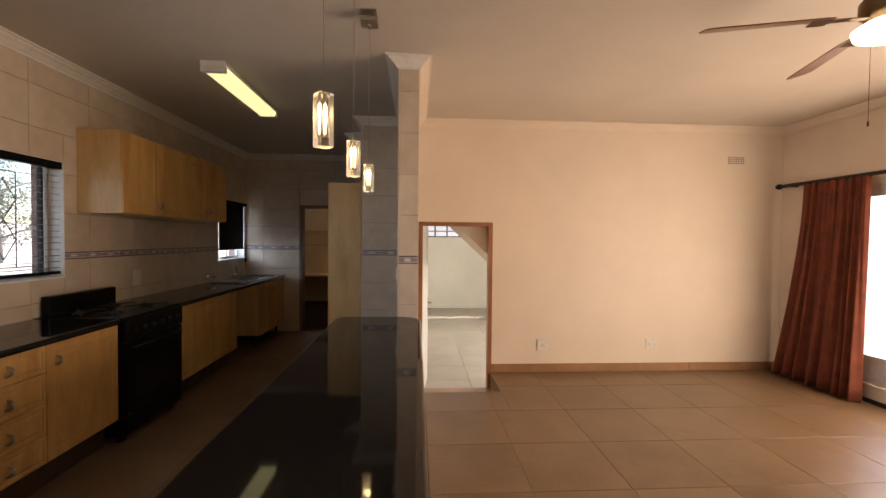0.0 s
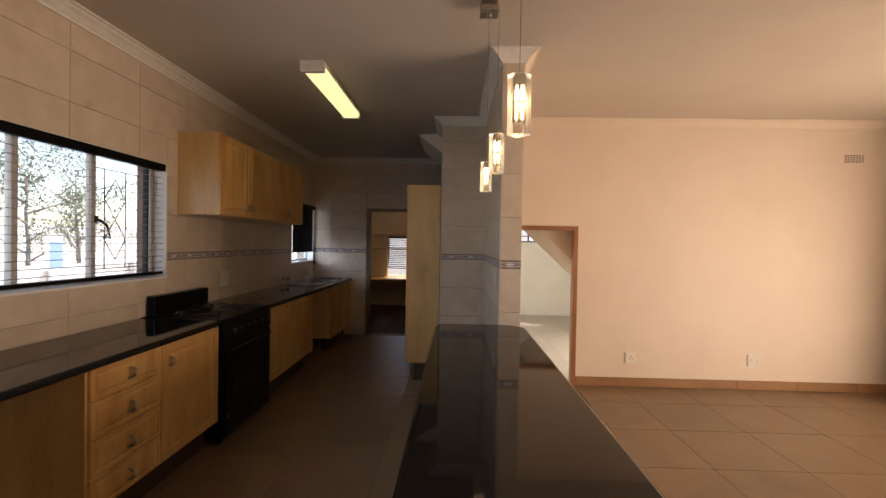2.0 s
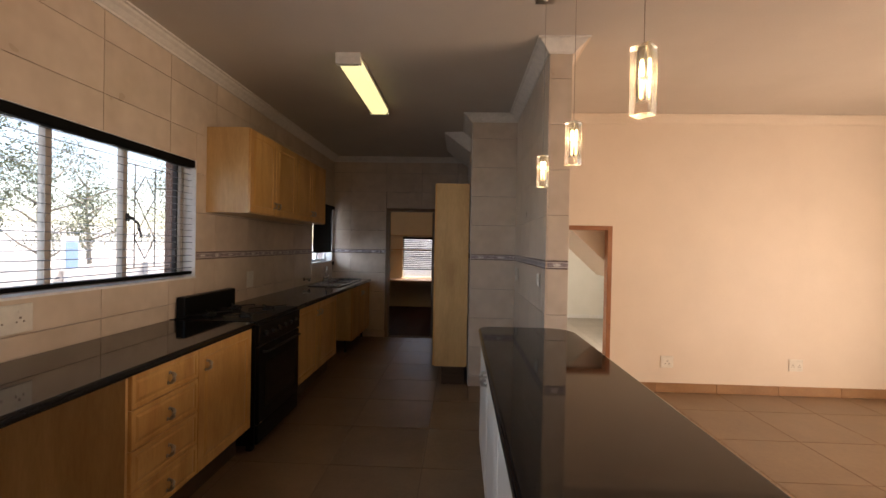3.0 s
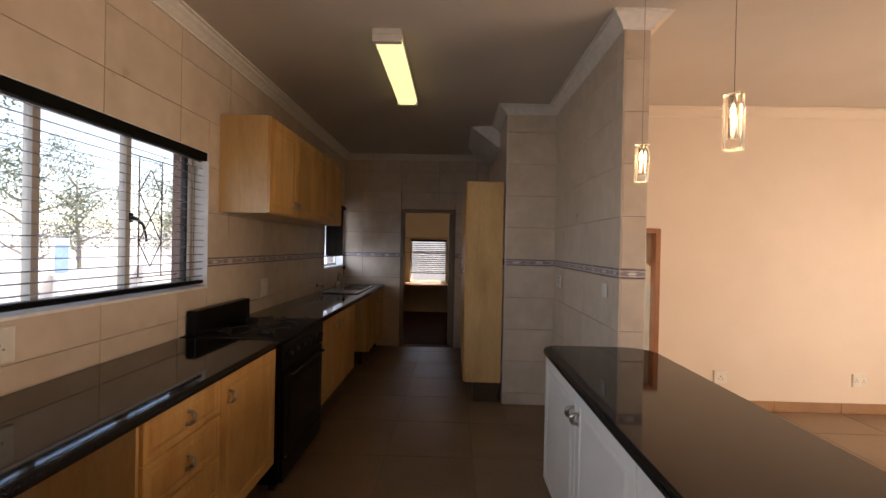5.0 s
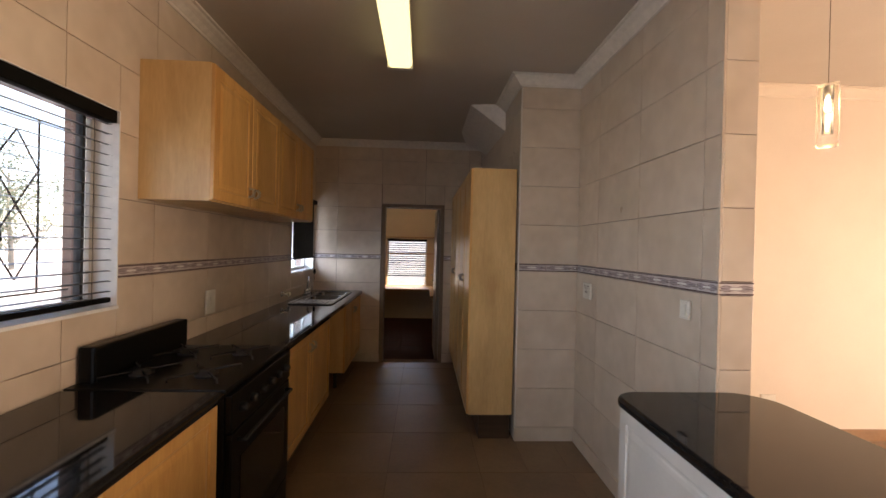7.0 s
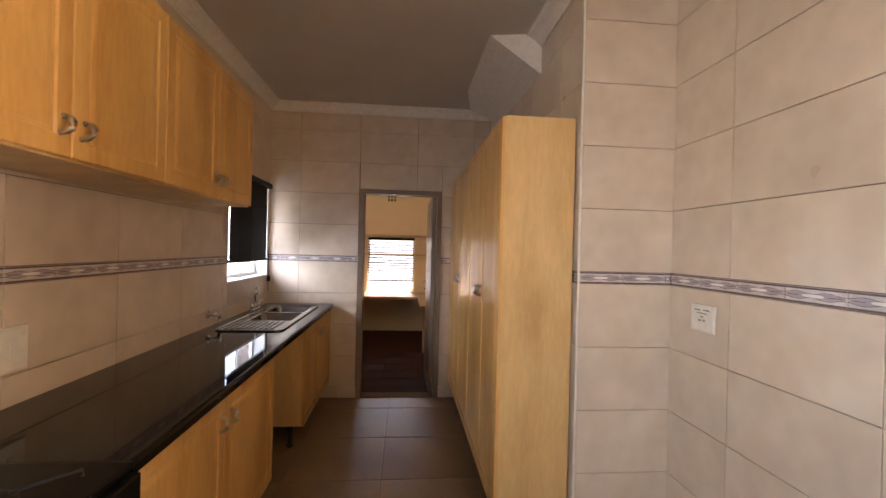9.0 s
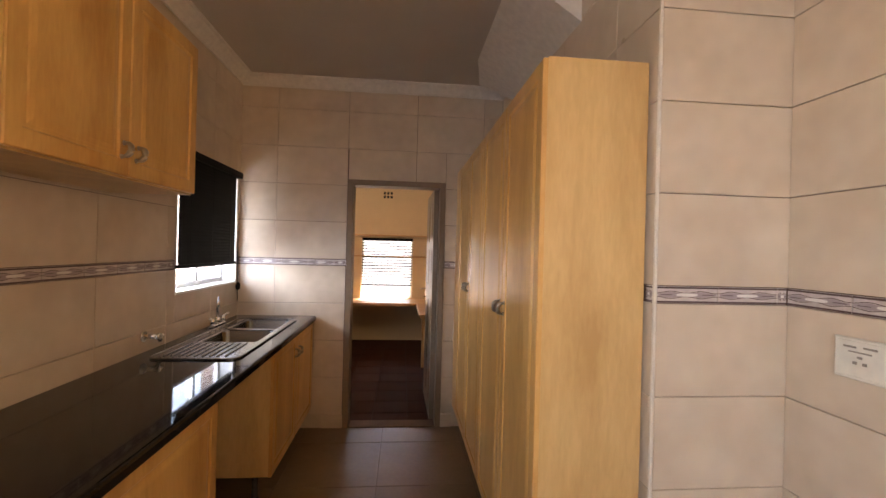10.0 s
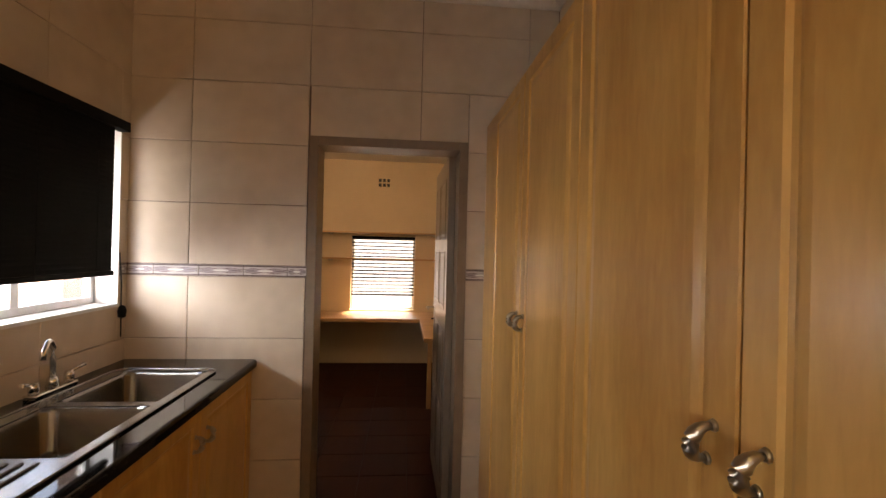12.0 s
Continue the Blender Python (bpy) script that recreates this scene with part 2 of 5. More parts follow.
def lathe(bm, profile, n=24, at=(0, 0, 0)):
    rings = [[bm.verts.new((at[0] + r * math.cos(2 * math.pi * k / n), at[1] + r * math.sin(2 * math.pi * k / n), at[2] + z)) for k in range(n)] for r, z in profile]
    for s, t in zip(rings, rings[1:]):
        for k in range(n):
            bm.faces.new((s[k], s[(k + 1) % n], t[(k + 1) % n], t[k])).smooth = True
    bm.faces.new(rings[0][::-1])
    bm.faces.new(rings[-1])


def panel(bm, w, h, thick, rings, place=None):
    """A slab in the xz plane, its face towards -y, with stepped rings of (inset, depth) on its face."""
    steps = [(0, thick - 0.0), (0, 0.003), (0.003, 0.0)] + list(rings)
    loops = []
    for inset, depth in steps:
        loops.append([bm.verts.new((x, depth, z)) for x, z in ((inset, inset), (w - inset, inset), (w - inset, h - inset), (inset, h - inset))])
    if place is not None:
        for lp in loops:
            for v in lp:
                v.co = place @ v.co
    for s, t in zip(loops, loops[1:]):
        for k in range(4):
            bm.faces.new((s[k], s[(k + 1) % 4], t[(k + 1) % 4], t[k]))
    bm.faces.new(loops[-1])
    bm.faces.new(loops[0][::-1])
    bmesh.ops.recalc_face_normals(bm, faces=bm.faces[:])


def make_mesh(name, bm, *materials):
    me = bpy.data.meshes.new(name)
    bm.normal_update()
    bm.to_mesh(me)
    bm.free()
    for m in materials:
        me.materials.append(m)
    return me


def part(name, bm, material, parent, label="", at=None):
    me = bm if isinstance(bm, bpy.types.Mesh) else make_mesh(name, bm, *(material if isinstance(material, tuple) else (material,)))
    ob = new(name, me)
    ob.parent = parent
    if at is not None:
        ob.matrix_basis = at if isinstance(at, Matrix) else Matrix.Translation(at)
    return tagged(ob, label=label)


def thing(name, at, label, category, group="", kind=""):
    ob = new(name)
    ob.empty_display_size = 0.1
    ob.matrix_basis = at if isinstance(at, Matrix) else Matrix.Translation(at)
    return tagged(ob, label, category, group, kind)


def solid(name, bm, material, label="", category="", kind="structure", group=""):
    ob = new(name, make_mesh(name, bm, *(material if isinstance(material, tuple) else (material,))))
    return tagged(ob, label, category, group, kind)


def boxes(*rects, bevel=0.0):
    bm = bmesh.new()
    for r in rects:
        box(bm, *r, bevel=bevel)
    return bm


def cut(rect, hole):
    """What is left of the rectangle (u0, u1, v0, v1) when the hole is taken away."""
    u0, u1, v0, v1 = rect
    a0, a1, b0, b1 = hole
    if a0 >= u1 or a1 <= u0 or b0 >= v1 or b1 <= v0:
        return [rect]
    out = []
    if a0 > u0: out.append((u0, a0, v0, v1))
    if a1 < u1: out.append((a1, u1, v0, v1))
    m0, m1 = max(u0, a0), min(u1, a1)
    if b0 > v0: out.append((m0, m1, v0, b0))
    if b1 < v1: out.append((m0, m1, b1, v1))
    return out


def cells(us, vs, holes=()):
    out = []
    for u0, u1 in zip(us, us[1:]):
        for v0, v1 in zip(vs, vs[1:]):
            rects = [(u0, u1, v0, v1)]
            for h in holes:
                rects = [q for r in rects for q in cut(r, h)]
            out += [r for r in rects if r[1] - r[0] > 0.012 and r[3] - r[2] > 0.012]
    return out


def grid_lines(lo, hi, start, step):
    k = math.ceil((lo + 0.02 - start) / step)
    xs = [lo]
    while start + k * step < hi - 0.02:
        xs.append(start + k * step)
        k += 1
    return xs + [hi]


def wall_mesh(axis, plane, back, u0, u1, z0, z1, holes=()):
    """A wall that is solid from plane to back, with real openings; axis names the way across it."""
    us = sorted({u0, u1, *[h[0] for h in holes], *[h[1] for h in holes]})
    zs = sorted({z0, z1, *[h[2] for h in holes], *[h[3] for h in holes]})
    bm = bmesh.new()
    for a, b in zip(us, us[1:]):
        col = [(a, b, c, d) for c, d in zip(zs, zs[1:]) if not any(h[0] <= (a + b) / 2 <= h[1] and h[2] <= (c + d) / 2 <= h[3] for h in holes)]
        joined = []
        for r in col:
            if joined and abs(joined[-1][3] - r[2]) < 1e-6:
                joined[-1] = (*joined[-1][:3], r[3])
            else:
                joined.append(r)
        for a0, b0, c0, d0 in joined:
            if axis == "x":
                box(bm, plane, back, a0, b0, c0, d0)
            else:
                box(bm, a0, b0, plane, back, c0, d0)
    return bm


PIECES = {}


def piece_mesh(kind, w, h, materials, depth=0.009, gap=0.0016):
    key = (kind, round(w, 3), round(h, 3), materials[0].name)
    if key not in PIECES:
        bm = bmesh.new()
        g, e = gap, min(0.0025, w * 0.2, h * 0.2)
        lo = [bm.verts.new(p) for p in ((g, 0, g), (w - g, 0, g), (w - g, 0, h - g), (g, 0, h - g))]
        mid = [bm.verts.new(p) for p in ((g, -depth + 0.0012, g), (w - g, -depth + 0.0012, g), (w - g, -depth + 0.0012, h - g), (g, -depth + 0.0012, h - g))]
        hi = [bm.verts.new(p) for p in ((g + e, -depth, g + e), (w - g - e, -depth, g + e), (w - g - e, -depth, h - g - e), (g + e, -depth, h - g - e))]
        for s, t in ((lo, mid), (mid, hi)):
            for k in range(4):
                bm.faces.new((s[k], s[(k + 1) % 4], t[(k + 1) % 4], t[k]))
        bm.faces.new(hi)
        if kind == "border_tile":
            for z0, z1 in ((0.0030, 0.0085), (h - 0.0085, h - 0.0030)):
                for f in box(bm, g, w - g, -depth - 0.0012, -depth, z0, z1):
                    f.material_index = 1
            n = 14

            def strip(x0, x1, lo, hi, index, up):
                for i in range(n):
                    a, b = x0 + (x1 - x0) * i / n, x0 + (x1 - x0) * (i + 1) / n
                    q = [bm.verts.new((g + (w - 2 * g) * x, -depth - up, h / 2 + fn(x))) for x, fn in ((a, lo), (b, lo), (b, hi), (a, hi))]
                    bm.faces.new(q).material_index = index
            wave = lambda x: 0.0075 + 0.0035 * math.sin(2 * math.pi * x * 2 - 1.2)
            strip(0.02, 0.98, lambda x: -wave(x) + 0.001, lambda x: wave(x) - 0.001, 4, 0.0004)
            strip(0.30, 0.68, lambda x: -0.0055 * max(0.0, math.sin(math.pi * (x - 0.30) / 0.38)) ** 0.4, lambda x: 0.0055 * max(0.0, math.sin(math.pi * (x - 0.30) / 0.38)) ** 0.4, 3, 0.0012)
            strip(0.0, 1.0, wave, lambda x: wave(x) + 0.0024, 2, 0.0010)
            strip(0.0, 1.0, lambda x: -wave(x) - 0.0024, lambda x: -wave(x), 2, 0.0010)
            for x0, x1 in ((0.06, 0.24), (0.74, 0.94)):
                strip(x0, x1, lambda x: -0.001, lambda x: 0.0012, 2, 0.0010)
        PIECES[key] = make_mesh(kind, bm, *materials)
    return PIECES[key]


FACING = {"east": 90, "west": -90, "south": 0, "north": 180}


def lay_pieces(parent, name, facing, plane, rects, materials, depth=0.009):
    """Pieces on an upright wall. The pieces face the way named; rects are (along, along, low, high)."""
    for u0, u1, v0, v1 in rects:
        me = piece_mesh(name, u1 - u0, v1 - v0, materials, depth)
        if facing == "east":
            at = pose(plane, u0, v0, 0, 0, 90)
        elif facing == "west":
            at = pose(plane, u1, v0, 0, 0, -90)
        elif facing == "south":
            at = pose(u0, plane, v0)
        else:
            at = pose(u1, plane, v0, 0, 0, 180)
        part(name, me, None, parent, at=at)


def lay_floor(parent, name, rects, z, materials, depth=0.008):
    for u0, u1, v0, v1 in rects:
        me = piece_mesh(name, u1 - u0, v1 - v0, materials, depth, 0.002)
        part(name, me, None, parent, at=pose(u0, v0, z, -90))


# structure
TH = 0.009
ROWS_Z = [0, 0.11, 0.41, 0.71, 1.01, 1.313]
ROWS_UP = [1.370, 1.67, 1.97, 2.27, 2.57, 2.74]
WIN1 = (1.0, 4.605, 1.188, 2.06)
WIN2 = (7.195, 8.095, 1.180, 2.0)
SOUTH_WIN = (0.6, 1.6, 1.172, 2.05)
FAR_DOOR = (-1.957, -1.160, 0, 2.02)
LDOOR = (-0.068, 0.757, BEYOND_FLOOR, 1.687)

wall_west = solid("wall_west", wall_mesh("x", WEST - TH, WEST - 0.24, SOUTH - 0.2, NORTH + 0.15, -0.05, CEIL + 0.1, [WIN1, WIN2]), GROUT, "beige tiled kitchen wall with two windows", "wall")
wall_north = solid("wall_north", wall_mesh("y", NORTH + TH, NORTH + 0.15, WEST - TH, NIB_W + 0.2, -0.05, CEIL + 0.1, [FAR_DOOR]), GROUT, "beige tiled end wall with an open doorway", "wall")
wall_alcove = solid("wall_alcove", boxes((NIB_W + TH, PIL_E, NIB_S + TH, NORTH, -0.05, CEIL + 0.1)), (GROUT,), "tiled wall block behind the tall cupboards", "wall")
wall_divider = solid("wall_divider", boxes((PIL_W + TH, PIL_E - 0.004, PIL_S + TH, NIB_S + TH, -0.05, CEIL + 0.1)), GROUT, "narrow wall between kitchen and lounge", "wall")
divider_plaster = solid("wall_divider_plaster", boxes((PIL_E - 0.004, PIL_E, PIL_S + TH, LOUNGE_N, -0.05, CEIL + 0.1)), PAINT, "cream painted lounge face of the divider", "wall")
wall_lounge = solid("wall_lounge", wall_mesh("y", LOUNGE_N, LOUNGE_N + 0.14, PIL_E, EAST + 0.2, -0.5, CEIL + 0.1, [LDOOR]), PAINT, "plain cream painted lounge wall with a doorway", "wall")
SLIDER = (1.4, 5.30, 0.17, 2.05)
wall_east = solid("wall_east", wall_mesh("x", EAST, EAST + 0.2, SOUTH - 0.2, LOUNGE_N, -0.05, CEIL + 0.1, [SLIDER]), PAINT, "cream painted lounge wall with a wide glazed door", "wall")
wall_south = solid("wall_south", wall_mesh("y", SOUTH - 0.2, SOUTH, WEST - TH, EAST, -0.05, CEIL + 0.1), PAINT, "plain cream wall", "wall")

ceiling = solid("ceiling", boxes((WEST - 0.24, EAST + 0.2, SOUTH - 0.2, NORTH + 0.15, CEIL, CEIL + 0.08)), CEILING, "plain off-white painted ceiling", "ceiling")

# floors; the lounge floor has a sunken step before the lower door
STEP_S, STEP_E = 5.30, 0.745
floor = solid("floor", boxes((WEST - 0.1, PIL_E, SOUTH, NORTH + 0.15, -0.12, -0.0025), (PIL_E, EAST + 0.15, SOUTH, STEP_S, -0.12, -0.0025), (STEP_E, EAST + 0.15, STEP_S, LOUNGE_N, -0.12, -0.0025)), FLOOR_GROUT, "brown tiled floor", "floor")
sunken_step = solid("sunken_step", boxes((PIL_E, STEP_E + 0.02, STEP_S + 0.01, LOUNGE_N, -0.45, -0.17), (PIL_E, STEP_E, STEP_S - 0.05, STEP_S, -0.45, -0.12), (STEP_E, STEP_E + 0.05, STEP_S, LOUNGE_N, -0.45, -0.12)), SKIRT, "brown tiled step down to the doorway", "step")


def prism(bm, profile, a, b, at):
    """Runs a closed profile of (out, up) from a to b; at(p, out, up) gives the place."""
    s = [bm.verts.new(at(a, o, u)) for o, u in profile]
    t = [bm.verts.new(at(b, o, u)) for o, u in profile]
    n = len(profile)
    for k in range(n):
        bm.faces.new((s[k], s[(k + 1) % n], t[(k + 1) % n], t[k]))
    bm.faces.new(s[::-1])
    bm.faces.new(t)


CP = [(0, 0), (0, -0.078), (0.012, -0.078), (0.015, -0.066), (0.026, -0.056), (0.045, -0.038), (0.066, -0.024), (0.074, -0.013), (0.092, -0.011), (0.092, 0)]


def cornice(name, path, first, last, material):
    """Mitred moulding along a way with the room on its right; only the runs from first to last."""
    pts = [Vector(p) for p in path]
    bm = bmesh.new()
    rings = []
    for i in range(first, last + 1):
        def side(a, b):
            d = (b - a).normalized()
            return Vector((d.y, -d.x))
        n1 = side(pts[i - 1], pts[i]) if i > 0 else side(pts[i], pts[i + 1])
        n2 = side(pts[i], pts[i + 1]) if i < len(pts) - 1 else n1
        m = n1 + n2
        m /= max(m.dot(n1), 0.2)
        rings.append([bm.verts.new((pts[i].x + m.x * o, pts[i].y + m.y * o, CEIL + u - 0.001)) for o, u in CP])
    for s, t in zip(rings, rings[1:]):
        for k in range(len(CP)):
            bm.faces.new((s[k], s[(k + 1) % len(CP)], t[(k + 1) % len(CP)], t[k]))
    bm.faces.new(rings[0][::-1])
    bm.faces.new(rings[-1])
    bmesh.ops.recalc_face_normals(bm, faces=bm.faces[:])
    return solid(name, bm, material, "white moulded plaster cornice along the ceiling", "cornice")


WAY = [(WEST, SOUTH), (WEST, NORTH), (NIB_W, NORTH), (NIB_W, NIB_S), (PIL_W, NIB_S), (PIL_W, PIL_S), (PIL_E, PIL_S), (PIL_E, LOUNGE_N), (EAST, LOUNGE_N), (EAST, SOUTH)]
cornice("cornice_kitchen", WAY, 0, 6, CORNICE)
cornice("cornice_lounge", WAY, 6, 9, PAINT)

# underside of the stair that comes through the corner of the ceiling
bm = bmesh.new()
pts = [(-1.013, 6.61, CEIL), (NIB_W, 6.55, CEIL), (NIB_W, 6.55, 2.56), (-1.01, 7.60, CEIL), (NIB_W, 8.05, CEIL), (NIB_W, 7.78, 2.60), (-0.92, 8.05, CEIL)]
v = [bm.verts.new(p) for p in pts]
for q in ((0, 2, 1), (0, 3, 5, 2), (3, 6, 5), (6, 4, 5), (0, 1, 4, 6, 3), (1, 2, 5, 4)):
    bm.faces.new([v[i] for i in q])
bmesh.ops.recalc_face_normals(bm, faces=bm.faces[:])
solid("stair_soffit", bm, CORNICE, "white sloping stair underside in the ceiling corner", "stair soffit")

# room beyond the lounge door, lower by two steps
BF = BEYOND_FLOOR
solid("floor_beyond", boxes((PIL_E - 0.1, 3.4, LOUNGE_N, 12.9, BF - 0.1, BF - 0.009)), PALE_FLOOR, "pale floor of the lower room", "floor")
HIGHWIN = (0.1, 2.2, 1.55, 2.05)
solid("wall_beyond_north", wall_mesh("y", 12.64, 12.84, PIL_E - 0.2, 3.4, BF, 2.5, [HIGHWIN]), WHITE_PAINT, "white wall of the lower room with a high window", "wall")
solid("wall_beyond_east", wall_mesh("x", 3.1, 3.3, LOUNGE_N + 0.14, 12.64, BF, 2.5), WHITE_PAINT, "white side wall of the lower room", "wall")
solid("wall_beyond_west", wall_mesh("x", -0.3, PIL_E, NORTH, 12.64, BF, 2.5), WHITE_PAINT, "white side wall of the lower room", "wall")
solid("ceiling_beyond", boxes((PIL_E - 0.2, 3.3, LOUNGE_N + 0.14, 12.84, 2.4, 2.5)), CEILING, "white ceiling of the lower room", "ceiling")
bm = bmesh.new()
prof = [(0.30, 1.72), (0.95, 1.12), (0.95, 2.4), (0.30, 2.4)]
s = [bm.verts.new((x, LOUNGE_N + 0.145, z)) for x, z in prof]
t = [bm.verts.new((x, LOUNGE_N + 1.1, z)) for x, z in prof]
for k in range(4):
    bm.faces.new((s[k], s[(k + 1) % 4], t[(k + 1) % 4], t[k]))
bm.faces.new(s[::-1]); bm.faces.new(t)
bmesh.ops.recalc_face_normals(bm, faces=bm.faces[:])
solid("stair_underside", bm, PAINT, "sloping underside of a stair inside the doorway", "stair soffit")
solid("skirting_beyond", boxes((PIL_E, 3.1, 12.62, 12.64, BF, BF + 0.08)), WHITE_FRAME, "white skirting of the lower room", "skirting")

# store room behind the kitchen
SN = 11.6
solid("floor_store", boxes((-2.95, -0.55, NORTH + 0.15, SN + 0.2, -0.12, -0.012)), RED_GROUT, "dark red tiled floor of the back room", "floor")
SWIN = (-2.155, -1.335, 0.68, 1.63)
solid("wall_store_north", wall_mesh("y", SN, SN + 0.2, -2.95, -0.55, -0.05, 2.8, [SWIN]), STORE_PAINT, "ochre wall of the back room with a window", "wall")
solid("wall_store_west", wall_mesh("x", -2.95, -2.80, NORTH + 0.15, SN, -0.05, 2.8), STORE_PAINT, "ochre side wall of the back room", "wall")
solid("wall_store_east", wall_mesh("x", -0.78, -0.6, NORTH + 0.15, SN, -0.05, 2.8), STORE_PAINT, "ochre side wall of the back room", "wall")
solid("ceiling_store", boxes((-2.95, -0.6, NORTH + 0.15, SN, 2.6, 2.8)), CEILING, "off-white ceiling of the back room", "ceiling")

# light plastic edges where tiled corners meet
solid("corner_trim_1", boxes((NIB_W - 0.001, NIB_W + 0.009, NIB_S - 0.001, NIB_S + 0.009, 0.0, CEIL - 0.08), bevel=0.003), TRIM, "pale edge trim on the tiled corner", "trim")
solid("corner_trim_2", boxes((PIL_W - 0.001, PIL_W + 0.009, PIL_S - 0.001, PIL_S + 0.009, TOP, CEIL - 0.08), bevel=0.003), TILE, "pale edge trim on the tiled corner", "trim")
solid("threshold", boxes((FAR_DOOR[0] + 0.04, FAR_DOOR[1] - 0.04, NORTH - 0.005, NORTH + 0.03, -0.009, 0.006), bevel=0.002), FLOOR_GROUT, "pale threshold strip in the doorway", "threshold")


# doors and frames
def door_frame(name, x0, x1, top, y, depth, bottom, material, label, w=0.045):
    fr = thing(name, (x0, y, bottom), label, "door frame", kind="structure")
    h = top - bottom
    part("left_jamb", boxes((0, w, 0, depth, 0, h), bevel=0.003), material, fr)
    part("right_jamb", boxes((x1 - x0 - w, x1 - x0, 0, depth, 0, h), bevel=0.003), material, fr)
    part("head", boxes((w, x1 - x0 - w, 0, depth, h - w, h), bevel=0.003), material, fr)
    return fr


def lever(parent, at, side=1):
    bm = bmesh.new()
    box(bm, -0.02, 0.02, -0.004, 0, -0.09, 0.09, bevel=0.0015)
    h = part("handle_plate", bm, NICKEL, parent, at=at)
    bm = bmesh.new()
    tube(bm, [(0, 0, 0.03), (0, -0.045, 0.03), (side * 0.02, -0.052, 0.03), (side * 0.10, -0.050, 0.032)], 0.008)
    part("lever", bm, NICKEL, h)
    bm = bmesh.new()
    tube(bm, [(0, -0.004, -0.05), (0, -0.02, -0.05)], 0.006)
    part("keyhole", bm, BLACK_MATT, h)


df = door_frame("door_frame_1", FAR_DOOR[0], FAR_DOOR[1], FAR_DOOR[3], NORTH - 0.012, 0.165, 0, STEEL_FRAME, "brown painted steel frame of the back doorway")
d = thing("door_1", pose(FAR_DOOR[1] - 0.045, NORTH + 0.13, 0.01, 0, 0, 91), "grey-brown panelled door standing open into the back room", "door", kind="structure")
bm = bmesh.new()
panel(bm, 0.74, 1.97, 0.04, [(0.005, 0.0)])
leaf = part("leaf", bm, DOOR_GREY, d)
for z0, z1 in ((0.15, 0.55), (0.62, 1.0), (1.12, 1.45), (1.52, 1.86)):
    for x0 in (0.09, 0.40):
        bm = bmesh.new()
        panel(bm, 0.25, z1 - z0, 0.006, [(0.012, 0.004), (0.03, 0.0)], pose(x0, -0.003, z0))
        me = part("raised_panel", bm, DOOR_GREY, leaf).data
        part("raised_panel", me, None, leaf, at=pose(2 * x0 + 0.25, 0.040, 0, 0, 0, 180))
lever(leaf, pose(0.68, 0, 1.03), -1)
lever(leaf, pose(0.68, 0.040, 1.03, 0, 0, 180), 1)

df = door_frame("door_frame_2", LDOOR[0], LDOOR[1], LDOOR[3], LOUNGE_N - 0.012, 0.10, BF + 0.01, DOOR_WOOD, "reddish brown wooden frame of the lounge doorway")
d = thing("door_2", pose(LDOOR[0] + 0.05, LOUNGE_N + 0.09, BF + 0.012, 0, 0, 84), "off-white painted panel door standing open into the lower room", "door", kind="structure")
bm = bmesh.new()
panel(bm, 0.74, 1.98, 0.04, [(0.005, 0.0)])
leaf = part("leaf", bm, WHITE_FRAME, d)
for z0, z1 in ((0.15, 0.55), (0.62, 1.0), (1.12, 1.45), (1.52, 1.86)):
    for x0 in (0.09, 0.40):
        bm = bmesh.new()
        panel(bm, 0.25, z1 - z0, 0.006, [(0.012, 0.004), (0.03, 0.0)], pose(x0, -0.003, z0))
        part("raised_panel", bm, WHITE_FRAME, leaf)
lever(leaf, pose(0.68, 0, 0.98), -1)


# windows
def steel_window(name, at, width, height, posts, label, bars=(), rails=(), sill=True, material=None, post_w=0.035):
    """A window in the local xz plane; posts and rails are where its bars stand."""
    material = material or WINDOW_PAINT
    w = thing(name, at, label, "window", kind="structure")
    f = 0.03
    part("window_frame", boxes((0, width, 0, 0.035, 0, f), (0, width, 0, 0.035, height - f, height), (0, f, 0, 0.035, f, height - f), (width - f, width, 0, 0.035, f, height - f)), material, w)
    xs = [f, *posts, width - f]
    for p in posts:
        part("mullion", boxes((p - post_w / 2, p + post_w / 2, -0.004, 0.04, f, height - f), bevel=0.003), material, w)
    for r in rails:
        part("glazing_bar", boxes((f, width - f, 0.004, 0.03, r - 0.012, r + 0.012)), material, w)
    for a, b in zip(xs, xs[1:]):
        ob = part("pane", boxes((a, b, 0.016, 0.020, f, height - f)), GLASS, w)
        ob.visible_shadow = False
    for a, b in bars:
        bm = bmesh.new()
        m = (a + b) / 2
        for z0, z1 in ((0.133, 0.417), (0.417, 0.70)):
            zm = (z0 + z1) / 2
            for p, q in (((m, z1), (a, zm)), ((m, z1), (b, zm)), ((a, zm), (m, z0)), ((b, zm), (m, z0))):
                tube(bm, [(p[0], 0.06, p[1]), (q[0], 0.06, q[1])], 0.0035, 6)
        for p in (a, b):
            tube(bm, [(p, 0.06, 0.075), (p, 0.06, 0.76)], 0.004, 6)
        for z in (0.075, 0.76):
            tube(bm, [(a - 0.15, 0.06, z), (b + 0.15, 0.06, z)], 0.004, 6)
        part("burglar_bars", bm, BLACK_MATT, w)
    return w


